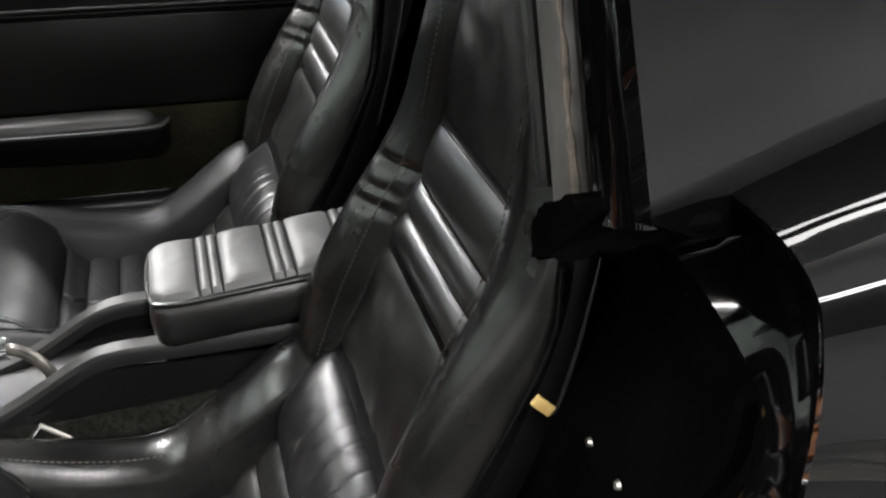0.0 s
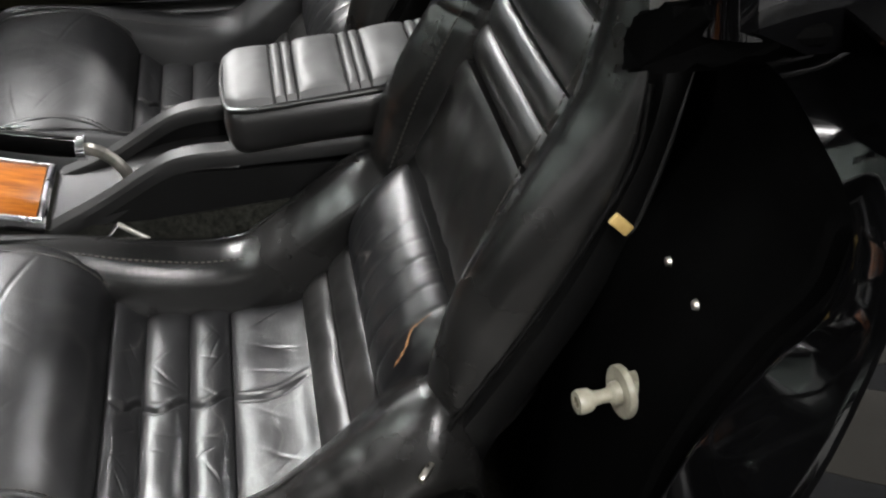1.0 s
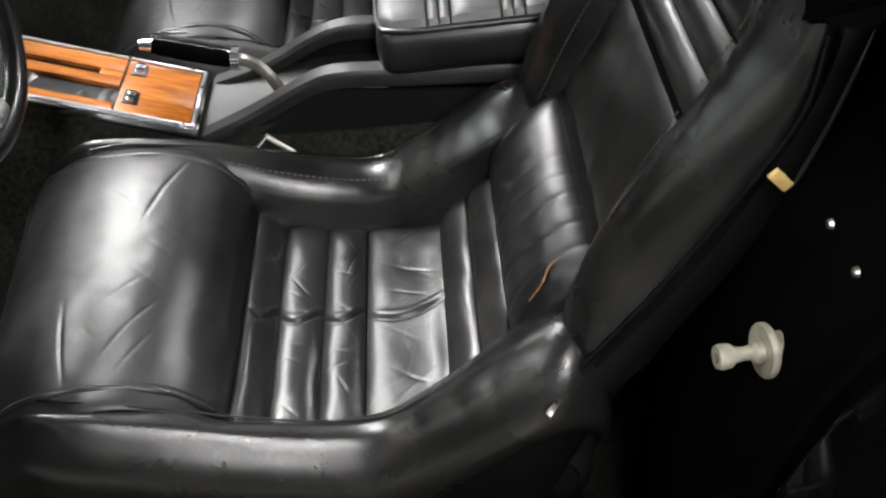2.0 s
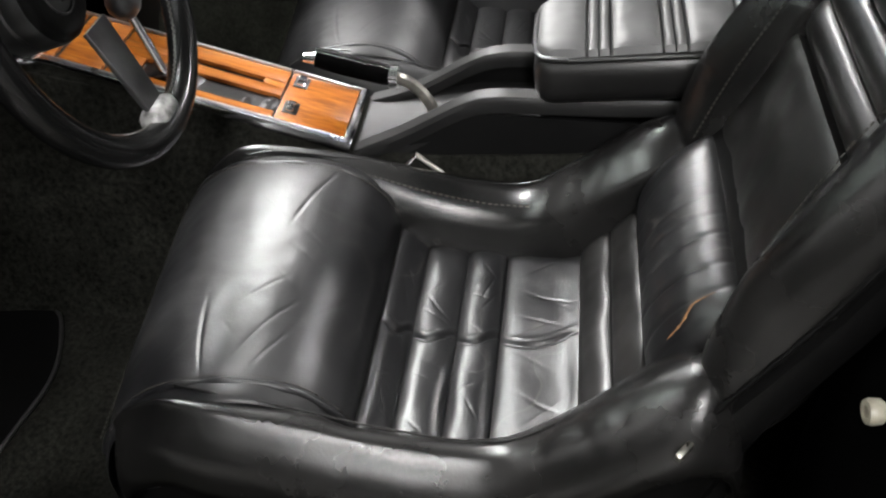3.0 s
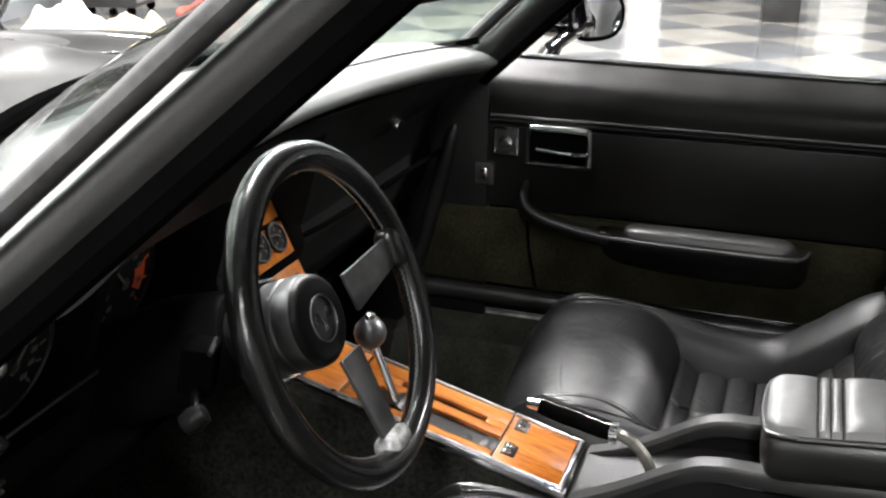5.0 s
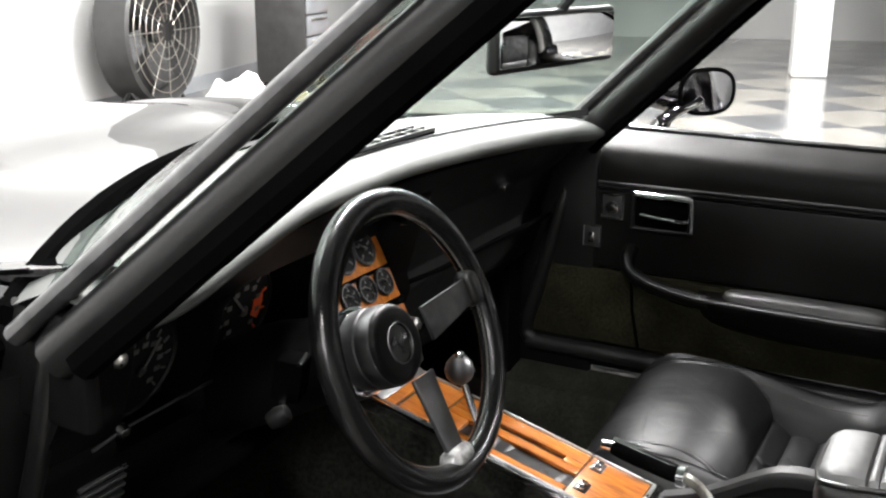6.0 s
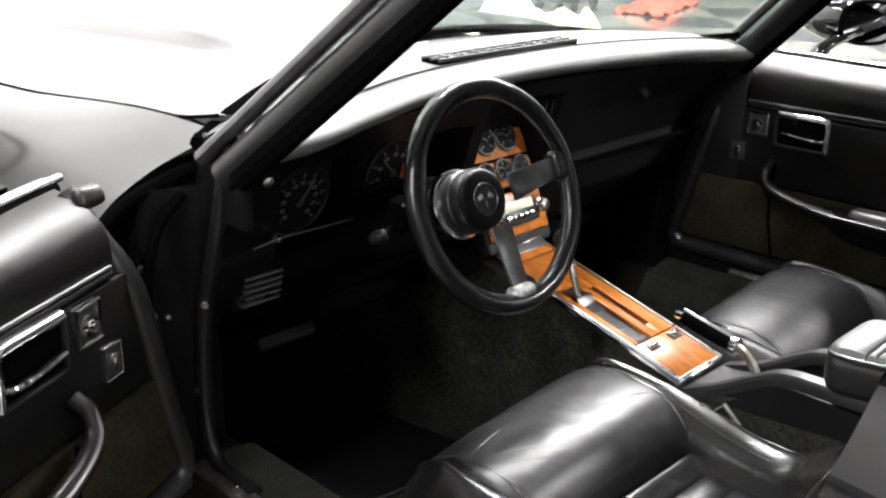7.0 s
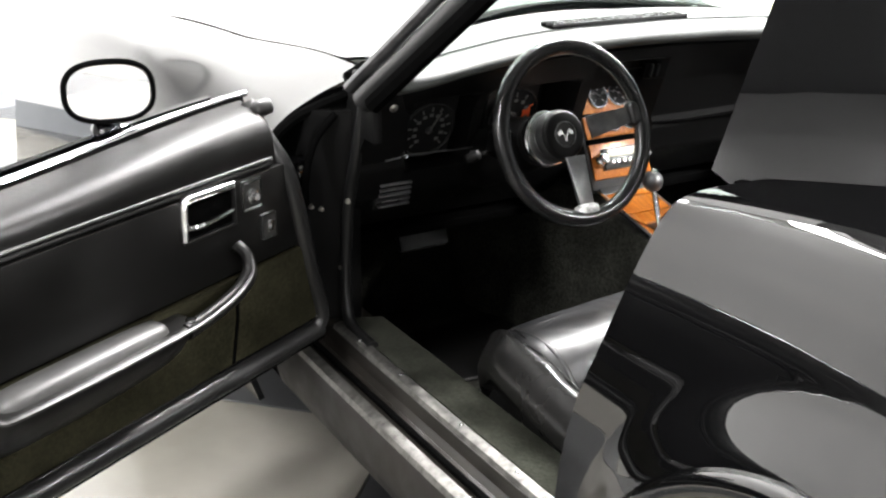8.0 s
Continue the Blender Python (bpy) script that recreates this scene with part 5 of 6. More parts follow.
# ---- steering wheel ----
HUB = Vector((-0.3070, 0.157, 0.7530))
WHEEL = axes(HUB, (1, -0.009, 0), (0, 0.395, 1))       # its z looks at the driver
wheel = thing("steering_wheel", HUB, "black leather steering wheel with dark metal spokes", "steering wheel")
R = 0.1475
rim_path = [WHEEL @ Vector((R * math.cos(a), R * math.sin(a), 0)) for a in np.linspace(0, 2 * math.pi, 72, endpoint=False)]
rim = part("rim", tube(rim_path, 0.0142, 16, closed=True), WHEEL_LEATHER, wheel)
lace = [WHEEL @ Vector(((R - 0.0143) * math.cos(a), (R - 0.0143) * math.sin(a), 0.001 + 0.0012 * (-1) ** k)) for k, a in enumerate(np.linspace(0, 2 * math.pi, 300))]
part("lacing", tube(lace, 0.0007, 5), LACE, rim)
DEEP = WHEEL @ Matrix.Translation((-0.006, 0, -0.026))
part("hub_shell", lathe([(0.042, -0.045), (0.044, -0.040), (0.0445, -0.022), (0.0428, -0.020), (0.0445, -0.018), (0.0445, -0.004), (0.0435, -0.001)], 40, DEEP), SPOKE, wheel, "dark polished metal rings")
part("hub_pad", lathe([(0.0435, -0.002), (0.0425, 0.003), (0.040, 0.006), (0.036, 0.008), (0.023, 0.0085), (0.021, 0.004), (0.001, 0.004)], 40, DEEP), SHELL, wheel)
part("hub_ring", lathe([(0.044, -0.056), (0.049, -0.052), (0.049, -0.044), (0.044, -0.040)], 40, DEEP), CHROME, wheel)
part("boss", lathe([(0.034, -0.12), (0.038, -0.06), (0.038, -0.05)], 32, WHEEL), PLASTIC, wheel)
part("emblem_ring", tube([DEEP @ Vector((0.0215 * math.cos(a), 0.0215 * math.sin(a), 0.0085)) for a in np.linspace(0, 2 * math.pi, 36, endpoint=False)], 0.0008, 6, closed=True), SPOKE, wheel)
emblem = part("emblem", lathe([(0.020, 0.004), (0.020, 0.006), (0.001, 0.0075)], 28, DEEP), PLASTIC, wheel)
for a, hand in ((62, -1), (118, 1)):
    mm = DEEP @ Matrix.Translation((0, -0.008, 0.0078)) @ Matrix.Rotation(radians(a), 4, "Z")
    part("emblem_mark", rbox((0.023, 0.0018, 0.001), mm @ Matrix.Translation((0.0075, 0, 0.0003 * hand)), 0), CHROME, emblem, smooth=False)
    part("emblem_mark", rbox((0.0075, 0.0085, 0.001), mm @ Matrix.Translation((0.0150, 0.0050 * hand, 0.0003)), 0.0003), CHROME, emblem, smooth=False)
for a in (8, -90):
    mm = WHEEL @ Matrix.Rotation(radians(a), 4, "Z")
    part("spoke", prism([(0.040, -0.020), (0.100, -0.016), (R - 0.008, -0.014), (R - 0.008, 0.014), (0.100, 0.016), (0.040, 0.020)], 0.005, mm @ pose(0, 0, -0.014, 0, -6, 0), 0.0012), SPOKE, wheel)
    part("spoke_wrap", rbox((0.024, 0.044, 0.026), mm @ Matrix.Translation((R - 0.013, 0, -0.001)), 0.010, 3), SCUFFED if a < 0 else LEATHER, wheel, "scuffed silver wrap" if a < 0 else "")
column = thing("steering_column", (-0.309, 0.36, 0.68), "black steering column with its stalk and lock", "steering column")
part("shroud", tube([WHEEL @ Vector((0, 0, -0.11)), WHEEL @ Vector((0, 0.0, -0.18)), WHEEL @ Vector((0, -0.01, -0.32))], [0.045, 0.055, 0.055], 20), VINYL, column)
part("stalk", tube([(-0.36, 0.285, 0.705), (-0.42, 0.245, 0.712), (-0.475, 0.211, 0.719)], 0.004, 8), CHROME, column)
part("stalk_knob", lathe([(0.002, -0.012), (0.008, -0.010), (0.0105, 0.0), (0.008, 0.010), (0.002, 0.012)], 16, pose(-0.475, 0.211, 0.719, 60, 0, 30)), VINYL, column)
part("column_lock", rbox((0.036, 0.03, 0.045), pose(-0.395, 0.255, 0.722, 10, 0, 20), 0.004), RUBBER, column)
part("lock_edge", tube([(-0.408, 0.236, 0.742), (-0.378, 0.247, 0.742)], 0.0025, 6), CHROME, column)
pedal = thing("brake_pedal", (-0.40, 0.55, 0.40), "wide black rubber brake pedal", "pedal")
part("pad", rbox((0.120, 0.018, 0.070), pose(-0.345, 0.600, 0.435, -25, 0, 0), 0.008), PLASTIC, pedal)
part("arm", tube([(-0.345, 0.61, 0.445), (-0.345, 0.66, 0.53), (-0.345, 0.66, 0.64)], 0.008, 8), PLASTIC, pedal)

# mat in the driver's footwell
floor_mat = thing("floor_mat", (-0.28, 0.46, 0.20), "black rubber mat with a thin grey edge on the footwell carpet", "floor mat")
MAT_EDGE = [(p[0], p[1]) for p in spline([(-0.118, 0.60, 0), (-0.112, 0.47, 0), (-0.122, 0.392, 0), (-0.176, 0.359, 0), (-0.245, 0.343, 0), (-0.32, 0.350, 0), (-0.40, 0.365, 0), (-0.440, 0.40, 0), (-0.448, 0.47, 0), (-0.445, 0.60, 0)], 6)]
part("mat_body", prism(MAT_EDGE, 0.006, Matrix.Translation((0, 0, 0.2032))), VINYL, floor_mat, smooth=False)
part("binding", tube([(x, y, 0.2045) for x, y in MAT_EDGE], 0.0028, 8), GREY_PLASTIC, floor_mat, "thin grey binding")

# ---- doors ----


def door(name, m, label, mirror=1):
    """A car door; its own x runs from the hinge to the latch, y out of its inner face, z up."""
    ob = thing(name, m @ Vector((0.45, 0, 0.33)), label, "car door")
    L = 1.02

    def put(nm, bm, mat, parent=ob, lab="", **kw):
        if mirror < 0:
            bmesh.ops.scale(bm, vec=(1, -1, 1), verts=bm.verts)
            bmesh.ops.reverse_faces(bm, faces=bm.faces)
        bm.transform(m)
        return part(nm, bm, mat, parent, lab, **kw)

    def crest(x):
        """The window line dips behind the hinge."""
        return 0.818 - 0.035 * smooth01(x / 0.6) if mirror > 0 else 0.826 - 0.006 * smooth01(x / 0.6)

    def face(x, z):
        """How far the inner panel stands out."""
        y = 0.0
        y -= 0.068 * min(max((z - 0.737) / (crest(x) - 0.737), 0.0), 1.0) ** 3.4
        y += 0.010 * smooth01((0.52 - z) / 0.1)
        return y

    def lead(z):
        """The front edge leans forwards to its foot."""
        return 0.02 - 0.24 * max(0.80 - z, 0)

    def skin(u, v):
        x0 = lead(0.365 + 0.44 * v)
        x = x0 + (L - x0) * u
        z = 0.365 + (crest(x) - 0.006 - 0.365) * v
        y = -0.17 - 0.05 * math.sin(math.pi * min(v * 1.1, 1)) + 0.030 * smooth01((z - 0.70) / 0.16)
        return (x, y, z)
    put("outer_skin", sheet(skin, 16, 16, 0.008), PAINT)
    put("upper_panel", sheet(lambda u, v: (0.03 + (L - 0.06) * u, face(0.03 + (L - 0.06) * u, 0.60 + (crest(0.03 + (L - 0.06) * u) - 0.60) * v), 0.60 + (crest(0.03 + (L - 0.06) * u) - 0.60) * v), 24, 44, 0.010), DOOR_VINYL, ob)
    put("welt", tube([(x, face(x, 0.728) + 0.003, 0.728) for x in np.linspace(0.04, L - 0.04, 12)], 0.004, 8), VINYL)
    put("welt", tube([(x, face(x, 0.736) + 0.003, 0.736) for x in np.linspace(0.04, L - 0.04, 12)], 0.0025, 8), GREY_PLASTIC)
    def panel(z0, z1, y, thick, inset):
        out = [(lead(z0) + inset, z0), (L - 0.04, z0), (L - 0.04, z1), (lead(z1) + inset, z1)]
        return prism(out, thick, Matrix(((1, 0, 0, 0), (0, 0, -1, y), (0, 1, 0, 0), (0, 0, 0, 1))), 0.004)
    put("mid_panel", panel(0.573, 0.722, 0.002, 0.012, 0.012), DOOR_VINYL)
    put("carpet_panel", panel(0.425, 0.570, 0.006, 0.014, 0.012), CARPET_OLIVE)
    put("carpet_divider", tube([(0.145, 0.0145, 0.568), (0.15, 0.0145, 0.50), (0.165, 0.0145, 0.428)], 0.003, 6), RUBBER)
    put("kick_strip", panel(0.372, 0.424, -0.002, 0.02, 0.0), PAINT)
    put("bottom_seal", tube([(x, 0.010, 0.402) for x in np.linspace(-0.06, L - 0.02, 10)], 0.017, 12), SATIN)
    put("front_seal", tube(spline([(0.025, -0.062, 0.812), (0.018, -0.030, 0.76), (0.000, 0.002, 0.69), (-0.042, 0.008, 0.52), (-0.066, 0.010, 0.43), (-0.050, 0.010, 0.404)]), 0.016, 12), SATIN)
    put("hinge_end", loft([[(lead(z) + 0.004, -0.16, z), (lead(z) + 0.004, 0.0, z), (lead(z) + 0.02, 0.0, z), (lead(z) + 0.02, -0.16, z)] for z in (0.375, 0.5, 0.65, 0.72)]), PAINT)
    put("latch_end", rbox((0.02, 0.15, 0.43), Matrix.Translation((L - 0.01, -0.085, 0.59)), 0.006), PAINT)
    put("window_seal", tube([(x, -0.072, crest(x) - 0.003) for x in np.linspace(0.02, L, 24)], 0.006, 8), RUBBER)
    put("sill_trim", tube([(x, -0.082, crest(x) + 0.003) for x in np.linspace(0.0, L, 24)], 0.006, 10, 0.8), CHROME)
    put("window_ledge", sheet(lambda u, v: (L * u, -0.088 - 0.020 * v, crest(L * u) + 0.003 - 0.004 * v), 24, 3, 0.005), CHROME)
    put("end_cap", rbox((0.040, 0.050, 0.026), pose(0.010, -0.050, 0.800, 25, 0, -8), 0.009, 3), SATIN, ob, "frayed vinyl end of the door pad")
    # inner handle in its chrome cup
    cup = put("handle_cup", rbox((0.106, 0.006, 0.060), Matrix.Translation((0.195, 0.007, 0.690)), 0.003), RUBBER)
    bright = [(0.145, 0.012, 0.721), (0.18, 0.013, 0.7215), (0.235, 0.013, 0.7215), (0.247, 0.013, 0.716), (0.249, 0.013, 0.69), (0.249, 0.012, 0.662)]
    dull = [(0.249, 0.011, 0.661), (0.24, 0.011, 0.658), (0.15, 0.011, 0.658), (0.142, 0.011, 0.663), (0.141, 0.011, 0.69), (0.142, 0.011, 0.716), (0.148, 0.012, 0.721)]
    put("cup_frame", tube(spline(bright, 4), 0.0085, 10, 0.8), CHROME, cup)
    put("cup_frame", tube(spline(dull, 4), 0.0045, 8, 0.8), SATIN, cup)
    put("handle", tube(spline([(0.238, 0.012, 0.680), (0.230, 0.020, 0.681), (0.20, 0.026, 0.684), (0.160, 0.024, 0.687)]), [0.0068] * 10 + [0.0055] * 9, 8, 0.7), CHROME, cup)
    plate = put("lock_plate", rbox((0.042, 0.008, 0.046), Matrix.Translation((0.102, 0.009, 0.694)), 0.003), PLASTIC)
    put("plate_rim", tube([(0.102 + 0.020 * a, 0.0135, 0.694 + 0.022 * b) for a, b in ((-1, -1), (-1, 0), (-1, 1), (0, 1), (1, 1), (1, 0), (1, -1), (0, -1))], 0.0032, 6, closed=True), CHROME, plate)
    bm = lathe([(0.013, 0.0), (0.012, 0.005), (0.007, 0.006), (0.006, 0.013), (0.001, 0.013)], 16, pose(0.102, 0.012, 0.692, -90, 0, 0))
    put("lock_knob", bm, CHROME, plate)
    sw = put("window_switch", rbox((0.034, 0.008, 0.042), Matrix.Translation((0.064, 0.009, 0.632)), 0.003), PLASTIC)
    put("switch_rim", tube([(0.064 + 0.016 * a, 0.0135, 0.632 + 0.020 * b) for a, b in ((-1, -1), (-1, 1), (1, 1), (1, -1))], 0.0014, 6, closed=True), CHROME, sw)
    put("switch_rocker", rbox((0.012, 0.008, 0.020), Matrix.Translation((0.064, 0.014, 0.632)), 0.003), CHROME, sw)
    # pull and armrest
    pull = put("door_pull", tube(spline([(0.142, 0.012, 0.622), (0.140, 0.030, 0.608), (0.150, 0.043, 0.585), (0.185, 0.050, 0.568), (0.24, 0.054, 0.557), (0.30, 0.056, 0.550)]), 0.0125, 12, 0.8), DOOR_VINYL)
    put("pull_strip", tube(spline([(0.138, 0.036, 0.612), (0.150, 0.051, 0.590), (0.185, 0.060, 0.574), (0.24, 0.066, 0.563), (0.30, 0.069, 0.557), (0.45, 0.071, 0.555), (0.585, 0.069, 0.555), (0.612, 0.058, 0.555), (0.622, 0.02, 0.555)]), 0.0034, 6), GREY_PLASTIC, pull)
    st = spline([(0.275, 0.036, 0.558, 0.012), (0.290, 0.056, 0.559, 0.022), (0.33, 0.066, 0.559, 0.028), (0.45, 0.068, 0.559, 0.032), (0.58, 0.068, 0.559, 0.032), (0.610, 0.056, 0.559, 0.030), (0.622, 0.020, 0.558, 0.025)], 4)
    rings = []
    for x, yo, zt, dp in st:
        ring = spline([(0.0, zt - 2.4 * dp), (yo * 0.55, zt - 2.0 * dp), (yo * 0.9, zt - 0.9 * dp), (yo, zt - 0.35 * dp), (yo - 0.002, zt - 0.08 * dp), (yo * 0.7, zt), (0.0, zt)], 3)
        rings.append([(x, y, z) for y, z in ring])
    arm = put("armrest", loft(rings), DOOR_VINYL)
    st = spline([(0.318, 0.020, 0.558, 0.004), (0.324, 0.014, 0.566, 0.016), (0.345, 0.012, 0.572, 0.024), (0.45, 0.011, 0.574, 0.026), (0.56, 0.011, 0.573, 0.026), (0.590, 0.014, 0.569, 0.022), (0.602, 0.024, 0.558, 0.010)], 4)
    put("armrest_pad", loft([[(x, y0 + 1.8 * w * a, 0.556 + (zt - 0.556) * b) for a, b in ((0, 0), (0.02, 0.8), (0.12, 0.97), (0.5, 1.0), (0.8, 0.92), (0.95, 0.6), (1, 0))] for x, y0, zt, w in st]), GREY_PLASTIC, arm)
    put("armrest_screw", lathe([(0.001, 0.003), (0.008, 0.002), (0.009, 0.0)], 10, pose(0.287, 0.052, 0.562)), CHROME, arm)
    # outside mirror
    mir = put("mirror_foot", tube(spline([(0.240, -0.135, 0.770), (0.240, -0.142, 0.825), (0.236, -0.150, 0.862)] if mirror > 0 else [(0.115, -0.140, 0.800), (0.150, -0.165, 0.845), (0.195, -0.200, 0.872)]), [0.026] * 5 + [0.020] * 5 + [0.016] * 3, 12, 0.6), PAINT)
    return ob, put


H0 = Vector((-0.762, 0.327, 0.0))
OPEN = axes(H0, (-0.888, -0.460, 0), (0.460, -0.888, 0))
driver_door, put_d = door("driver_door", OPEN, "open black car door with olive carpet on its lower panel")
SHUT = axes((0.620, 0.365, 0.0), (0, -1, 0), (1, 0, 0))
passenger_door, put_p = door("passenger_door", SHUT, "closed black car door with padded armrest", -1)


def door_mirror(parent, at, facing, deep=1.0, lean=(0, 0, 0)):
    f = Vector(facing).normalized()
    m = axes(at, f.cross(Vector((0, 0, 1))) * -1, (0, 0, 1))
    ring = lambda w, h, d: [m @ Vector((w * math.copysign(abs(math.cos(a)) ** 0.75, math.cos(a)), h * math.copysign(abs(math.sin(a)) ** 0.75, math.sin(a)), d)) for a in (2 * math.pi * k / 32 for k in range(32))]
    sg = 1.0 if (m.to_3x3() @ Vector((0, 0, 1))).dot(f) > 0 else -1.0
    back = [ring(w, h, -d * sg * deep) for w, h, d in ((0.064, 0.045, 0.008), (0.062, 0.043, 0.035), (0.048, 0.034, 0.065), (0.030, 0.021, 0.084), (0.014, 0.010, 0.092))]
    back = [[p + Vector(lean) * k for p in r] for k, r in zip((0.05, 0.35, 0.7, 0.92, 1.0), back)]
    shell = part("mirror_housing", loft([ring(0.058, 0.041, 0.0)] + back), PAINT, parent)
    part("mirror_rim", tube(ring(0.061, 0.0425, 0.001 * sg), 0.0045, 8, closed=True), RUBBER, shell)
    glass_rings = [ring(0.058, 0.040, d * sg) for d in (0.0025, -0.002)]
    part("mirror_glass", loft(glass_rings), MIRROR, shell, smooth=False)


door_mirror(driver_door, (-1.04, 0.30, 0.868), (-0.12, -1, 0.48), 0.5)
door_mirror(passenger_door, (0.828, 0.160, 0.888), (-0.85, -1, -0.08), 1.1, (-0.02, 0.07, -0.012))

rear_mirror = thing("rear_view_mirror", (0.015, 0.15, 1.03), "black-framed rear-view mirror on the windshield header", "mirror")
mm = axes((0.0, 0.140, 1.042), (0.99, -0.15, 0), (0, 0, 1))
part("frame", rbox((0.275, 0.070, 0.018), mm, 0.012, 3), PLASTIC, rear_mirror)
part("glass", rbox((0.262, 0.057, 0.004), mm @ Matrix.Translation((0, 0, 0.0085)), 0.002), MIRROR, rear_mirror)
part("stem", tube([(0.015, 0.16, 1.05), (0.01, 0.10, 1.12), (0.0, 0.01, 1.17)], 0.007, 8), PLASTIC, rear_mirror)

# ---- the latch side of the door opening ----
striker = part("door_striker", lathe([(0.012, -0.022), (0.012, -0.001), (0.017, 0.0), (0.0188, 0.0015), (0.0188, 0.005), (0.018, 0.006), (0.0085, 0.0065), (0.0078, 0.011), (0.0052, 0.013), (0.0046, 0.018), (0.0052, 0.024), (0.0082, 0.028), (0.0088, 0.034), (0.0078, 0.037), (0.0042, 0.037), (0.0038, 0.030), (0.001, 0.030)], 20, axes((-0.606, -0.480, 0.630), (-1, -0.15, 0), (0, 0, 1))), CREAM, car, "pale greasy door striker pin")
for p in ((-0.612, -0.492, 0.741), (-0.655, -0.492, 0.742)):
    part("jamb_screw", lathe([(0.001, 0.003), (0.0028, 0.0025), (0.0035, 0.0)], 10, axes(p, (-1, 0, 0), (0, 0, 1))), STEEL, car)
part("seat_tag", rbox((0.004, 0.020, 0.009), pose(-0.530, -0.492, 0.712, 45, 0, 10), 0.001), TAG, car, "yellowed plastic tag")

# ---- things about the hall ----
fan = thing("drum_fan", (4.6, 5.0, 0.0), "large grey drum fan with wire grille by the wall", "fan")
FM = axes((4.55, 5.15, 0.62), (0.85, 0.2, 0), (0, 0, 1))
part("drum", lathe([(0.50, -0.14), (0.52, -0.12), (0.52, 0.12), (0.50, 0.14), (0.49, 0.12), (0.49, -0.12)], 48, FM), GREY_PLASTIC, fan)
for r in (0.12, 0.2, 0.28, 0.36, 0.44):
    part("grille_ring", tube([FM @ Vector((r * math.cos(a), r * math.sin(a), 0.14)) for a in np.linspace(0, 2 * math.pi, 40, endpoint=False)], 0.004, 5, closed=True), STEEL, fan)
for k in range(12):
    a = 2 * math.pi * k / 12
    part("grille_wire", tube([FM @ Vector((0.08 * math.cos(a), 0.08 * math.sin(a), 0.15)), FM @ Vector((0.5 * math.cos(a), 0.5 * math.sin(a), 0.14))], 0.004, 5), STEEL, fan)
for k in range(4):
    a = math.pi * k / 2 + 0.5
    part("blade", prism([(0.05, -0.05), (0.25, -0.12), (0.45, -0.10), (0.46, 0.08), (0.25, 0.06), (0.05, 0.05)], 0.006, FM @ Matrix.Rotation(a, 4, "Z") @ pose(0, 0, 0, 22, 0, 0)), SPOKE, fan)
part("motor", lathe([(0.001, 0.09), (0.09, 0.08), (0.10, -0.10), (0.001, -0.11)], 24, FM), PLASTIC, fan)
for dx in (-0.3, 0.3):
    part("leg", tube([FM @ Vector((dx, -0.40, 0)), FM @ Vector((dx, -0.60, 0.15))], 0.018, 8), PLASTIC, fan)
    part("leg", tube([FM @ Vector((dx, -0.40, 0)), FM @ Vector((dx, -0.60, -0.15))], 0.018, 8), PLASTIC, fan)
outlet = thing("wall_outlet", ROOM @ Vector((4.0, WALL_V, 0.5)), "small white wall socket", "socket")
part("plate", rbox((0.075, 0.012, 0.115), ROOM @ Matrix.Translation((4.0, WALL_V - 0.006, 0.45)), 0.003), SKIRT, outlet)

cabinet = thing("storage_cabinet", (6.55, 5.35, 0.0), "grey metal drawer cabinet standing by the wall", "cabinet")
CAB = pose(6.55, 5.35, 0.0, 0, 0, ROOM_TURN)
part("body", rbox((0.62, 0.46, 0.98), CAB @ Matrix.Translation((0, 0, 0.56)), 0.012), GREY_PLASTIC, cabinet)
for k in range(5):
    drawer = part("drawer", rbox((0.56, 0.02, 0.165), CAB @ Matrix.Translation((0, -0.236, 0.19 + 0.183 * k)), 0.006), SKIRT, cabinet)
    part("handle", rbox((0.40, 0.02, 0.018), CAB @ Matrix.Translation((0, -0.254, 0.245 + 0.183 * k)), 0.005), STEEL, drawer)
for dx in (-0.25, 0.25):
    for dy in (-0.17, 0.17):
        part("caster", lathe([(0.01, -0.02), (0.035, -0.018), (0.036, 0.018), (0.01, 0.02)], 20, CAB @ pose(dx, dy, 0.036, 0, 90, 0)), RUBBER, cabinet)

tool = thing("tool_case", (8.15, 0.0, 0.0), "small dark box with a pale lid on the floor", "box")
part("body", rbox((0.36, 0.30, 0.34), pose(8.3, 0.05, 0.17, 0, 0, 5), 0.01), PLASTIC, tool)
part("lid", rbox((0.38, 0.32, 0.05), pose(8.3, 0.05, 0.365, 0, 0, 5), 0.012), GREY_PLASTIC, tool)
part("handle", tube([(8.22, 0.05, 0.39), (8.22, 0.05, 0.43), (8.38, 0.05, 0.43), (8.38, 0.05, 0.39)], 0.01, 8), PLASTIC, tool)
for x, y, w in ((9.9, 1.45, 0.34), (11.3, -0.45, 0.5)):
    tagged(part("column", rbox((w, w, 4.7), pose(x, y, 2.35, 0, 0, ROOM_TURN), 0.02), WALL, smooth=False), "pale painted square column in the hall", kind="structure")
RED = two_tone("red_fabric", (0.5, 0.05, 0.03), (0.7, 0.09, 0.06), 8, 0.7, 60, 0.002)
mat = thing("red_mat", (7.3, 4.9, 0.0), "crumpled red cover lying on the floor", "cover")
part("cover", sheet(lambda u, v: (6.6 + 1.3 * u, 4.35 + 0.5 * v + 0.4 * u, 0.02 + 0.16 * math.sin(math.pi * u) * math.sin(math.pi * v) + 0.05 * noise.noise(Vector((u * 6, v * 5, 0)))), 30, 20, 0.01), RED, mat)
CLOTH = two_tone("white_cloth", (0.7, 0.69, 0.66), (0.82, 0.81, 0.79), 20, 0.9, 300, 0.001)
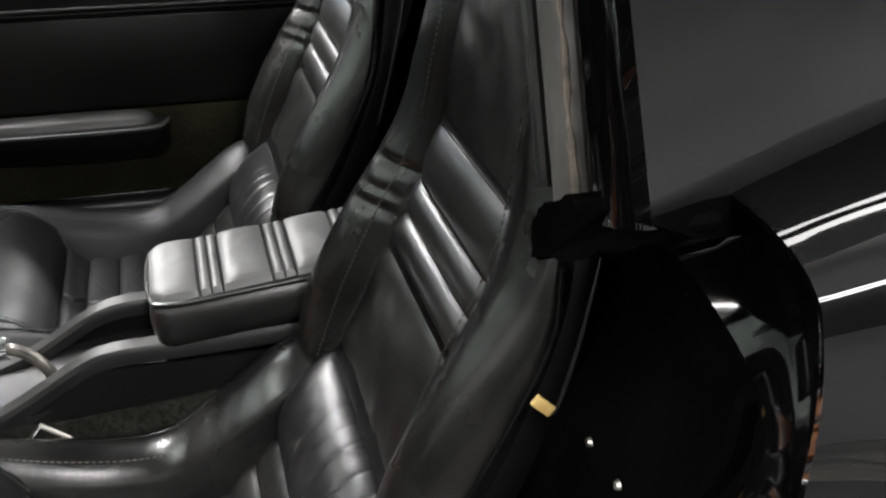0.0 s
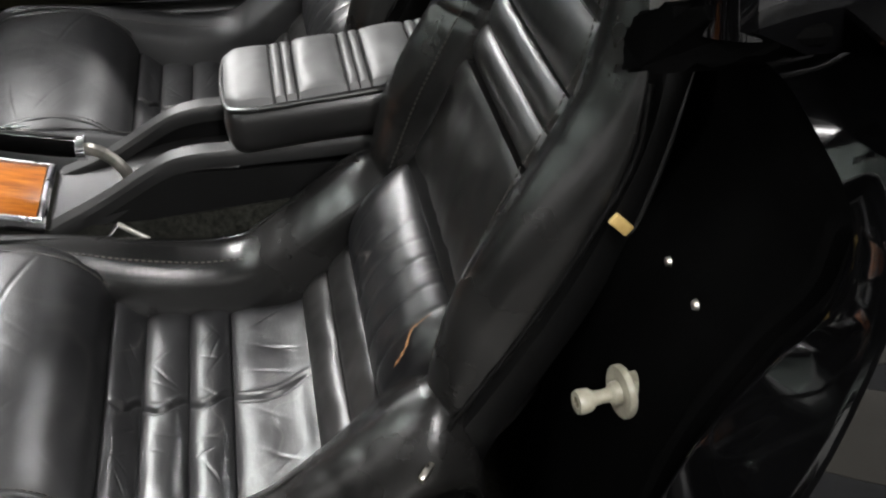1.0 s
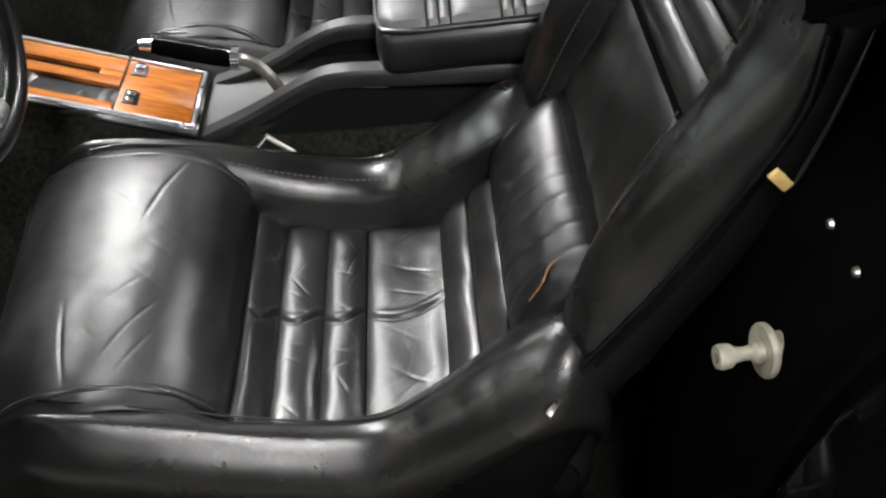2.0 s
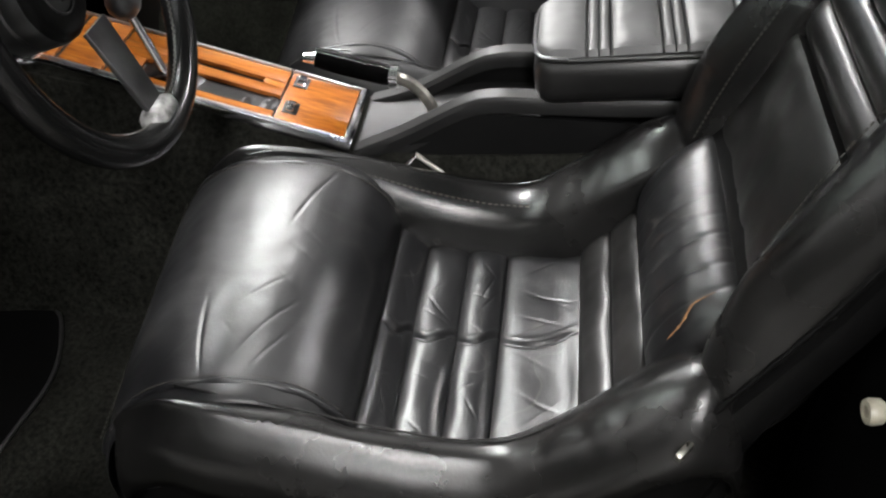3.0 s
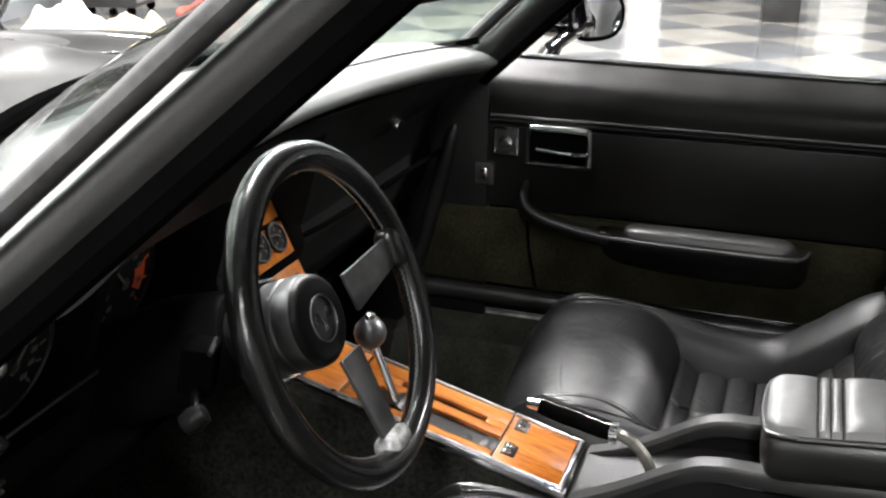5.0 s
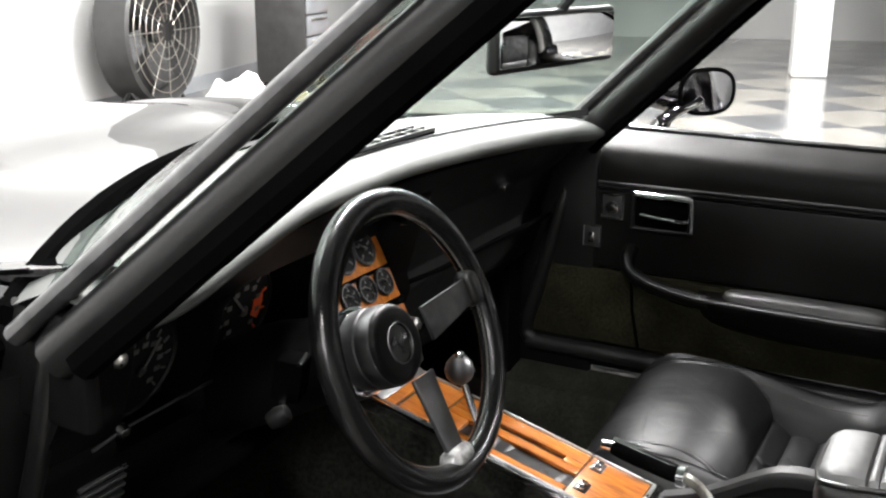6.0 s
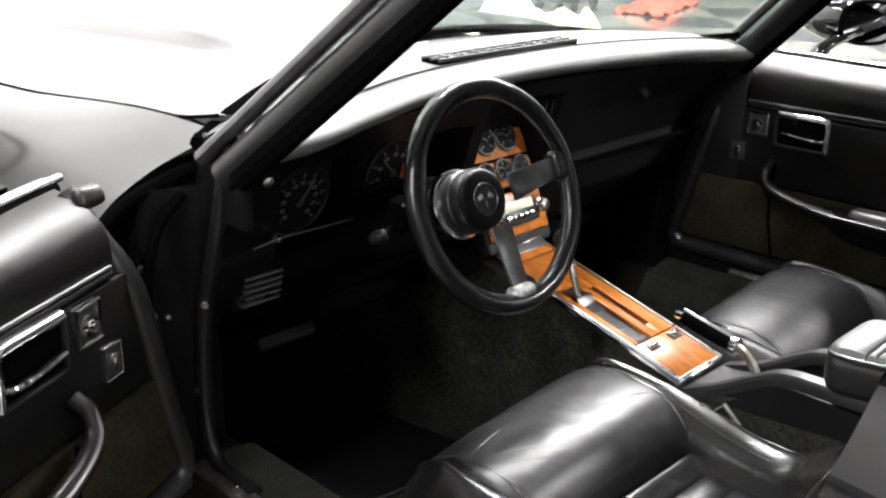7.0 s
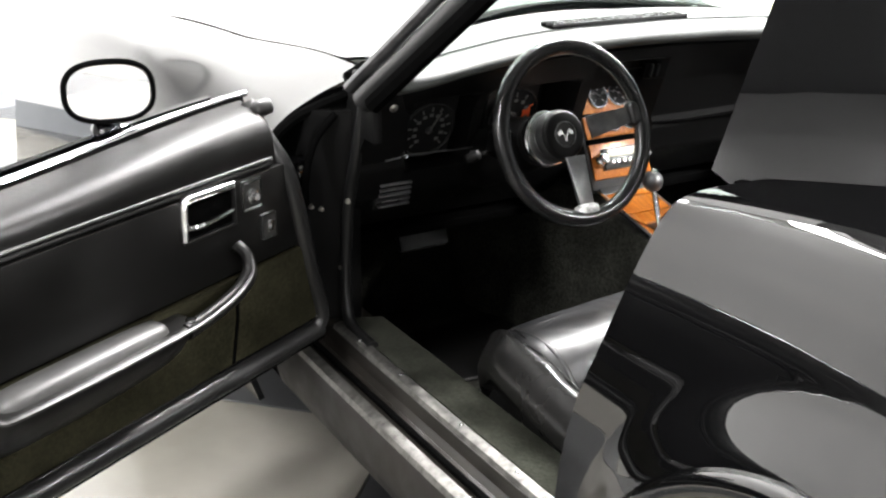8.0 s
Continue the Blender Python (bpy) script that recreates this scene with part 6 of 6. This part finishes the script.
CLOTH_TAN = two_tone("tan_cloth", (0.45, 0.38, 0.24), (0.65, 0.57, 0.4), 25, 0.9, 300, 0.001)


def rag(name, x, y, sx, sy, h, mat, seed, label):
    ob = thing(name, (x, y, 0), label, "cloth")

    def fn(u, v):
        px, py = x + sx * (u - 0.5) * (1 + 0.25 * noise.noise(Vector((v * 3, seed, 0)))), y + sy * (v - 0.5) * (1 + 0.25 * noise.noise(Vector((u * 3, seed, 5))))
        edge = smooth01(3.0 * min(u, 1 - u, v, 1 - v))
        z = 0.004 + edge * h * (0.75 + 0.7 * noise.noise(Vector((u * 3 + seed, v * 3, 1)))) + edge * 0.22 * h * noise.noise(Vector((u * 8, v * 8 + seed, 2)))
        return (px, py, max(z, 0.004))
    part("fabric", sheet(fn, 60, 60, 0.003), mat, ob)


rag("cleaning_cloth", 4.98, 4.66, 0.62, 0.62, 0.30, CLOTH, 3.0, "crumpled white cloth in a heap on the floor")
rag("polishing_towel", 5.18, 4.27, 0.52, 0.52, 0.22, CLOTH_TAN, 8.0, "crumpled tan towel in a heap on the floor")

# ---- floor tiles ----


def floor_material(name, dark, light):
    m = two_tone(name, dark, light, 2.3, 0.16, 40, 0.0004, rough_vary=0.05)
    return m


TILE_LIGHT = floor_material("light_tile", (0.135, 0.128, 0.112), (0.20, 0.19, 0.168))
TILE_DARK = floor_material("dark_tile", (0.045, 0.046, 0.048), (0.08, 0.081, 0.083))
floor = thing("floor", (0, 0, 0), "polished chequered floor of dark and light tiles", kind="structure")
TS = 0.707
FLOOR_M = pose(-0.415, 0.076, 0, 0, 0, 45)


def tile_mesh(mat):
    bm = rbox((TS - 0.004, TS - 0.004, 0.012), Matrix.Translation((0, 0, -0.006)), 0.0015, 1)
    me = bpy.data.meshes.new("tile")
    bm.to_mesh(me)
    bm.free()
    me.materials.append(mat)
    return me


tile_meshes = (tile_mesh(TILE_LIGHT), tile_mesh(TILE_DARK))
rest = {0: bmesh.new(), 1: bmesh.new()}
BACK = ROOM.inverted()
for i in range(-16, 26):
    for j in range(-26, 18):
        u, v = i * TS, j * TS
        at = BACK @ (FLOOR_M @ Vector((u, v, 0)))
        if at.y > WALL_V + 0.5 or at.y < -9.4 or at.x > 15.4 or at.x < -9.4:
            continue
        k = (i + j + 1) % 2
        if -4.0 < at.x < 9.5 and -4.5 < at.y:
            ob = new("tile", tile_meshes[k])
            ob.parent = floor
            ob.matrix_basis = FLOOR_M @ Matrix.Translation((u, v, 0))
        else:
            b2 = rbox((TS - 0.004, TS - 0.004, 0.012), FLOOR_M @ Matrix.Translation((u, v, -0.006)), 0)
            me = bpy.data.meshes.new("scrap")
            b2.to_mesh(me)
            b2.free()
            rest[k].from_mesh(me)
            bpy.data.meshes.remove(me)
for k, mat in ((0, TILE_LIGHT), (1, TILE_DARK)):
    tagged(part("far_tiles", rest[k], mat, floor, smooth=False), kind="stuff")
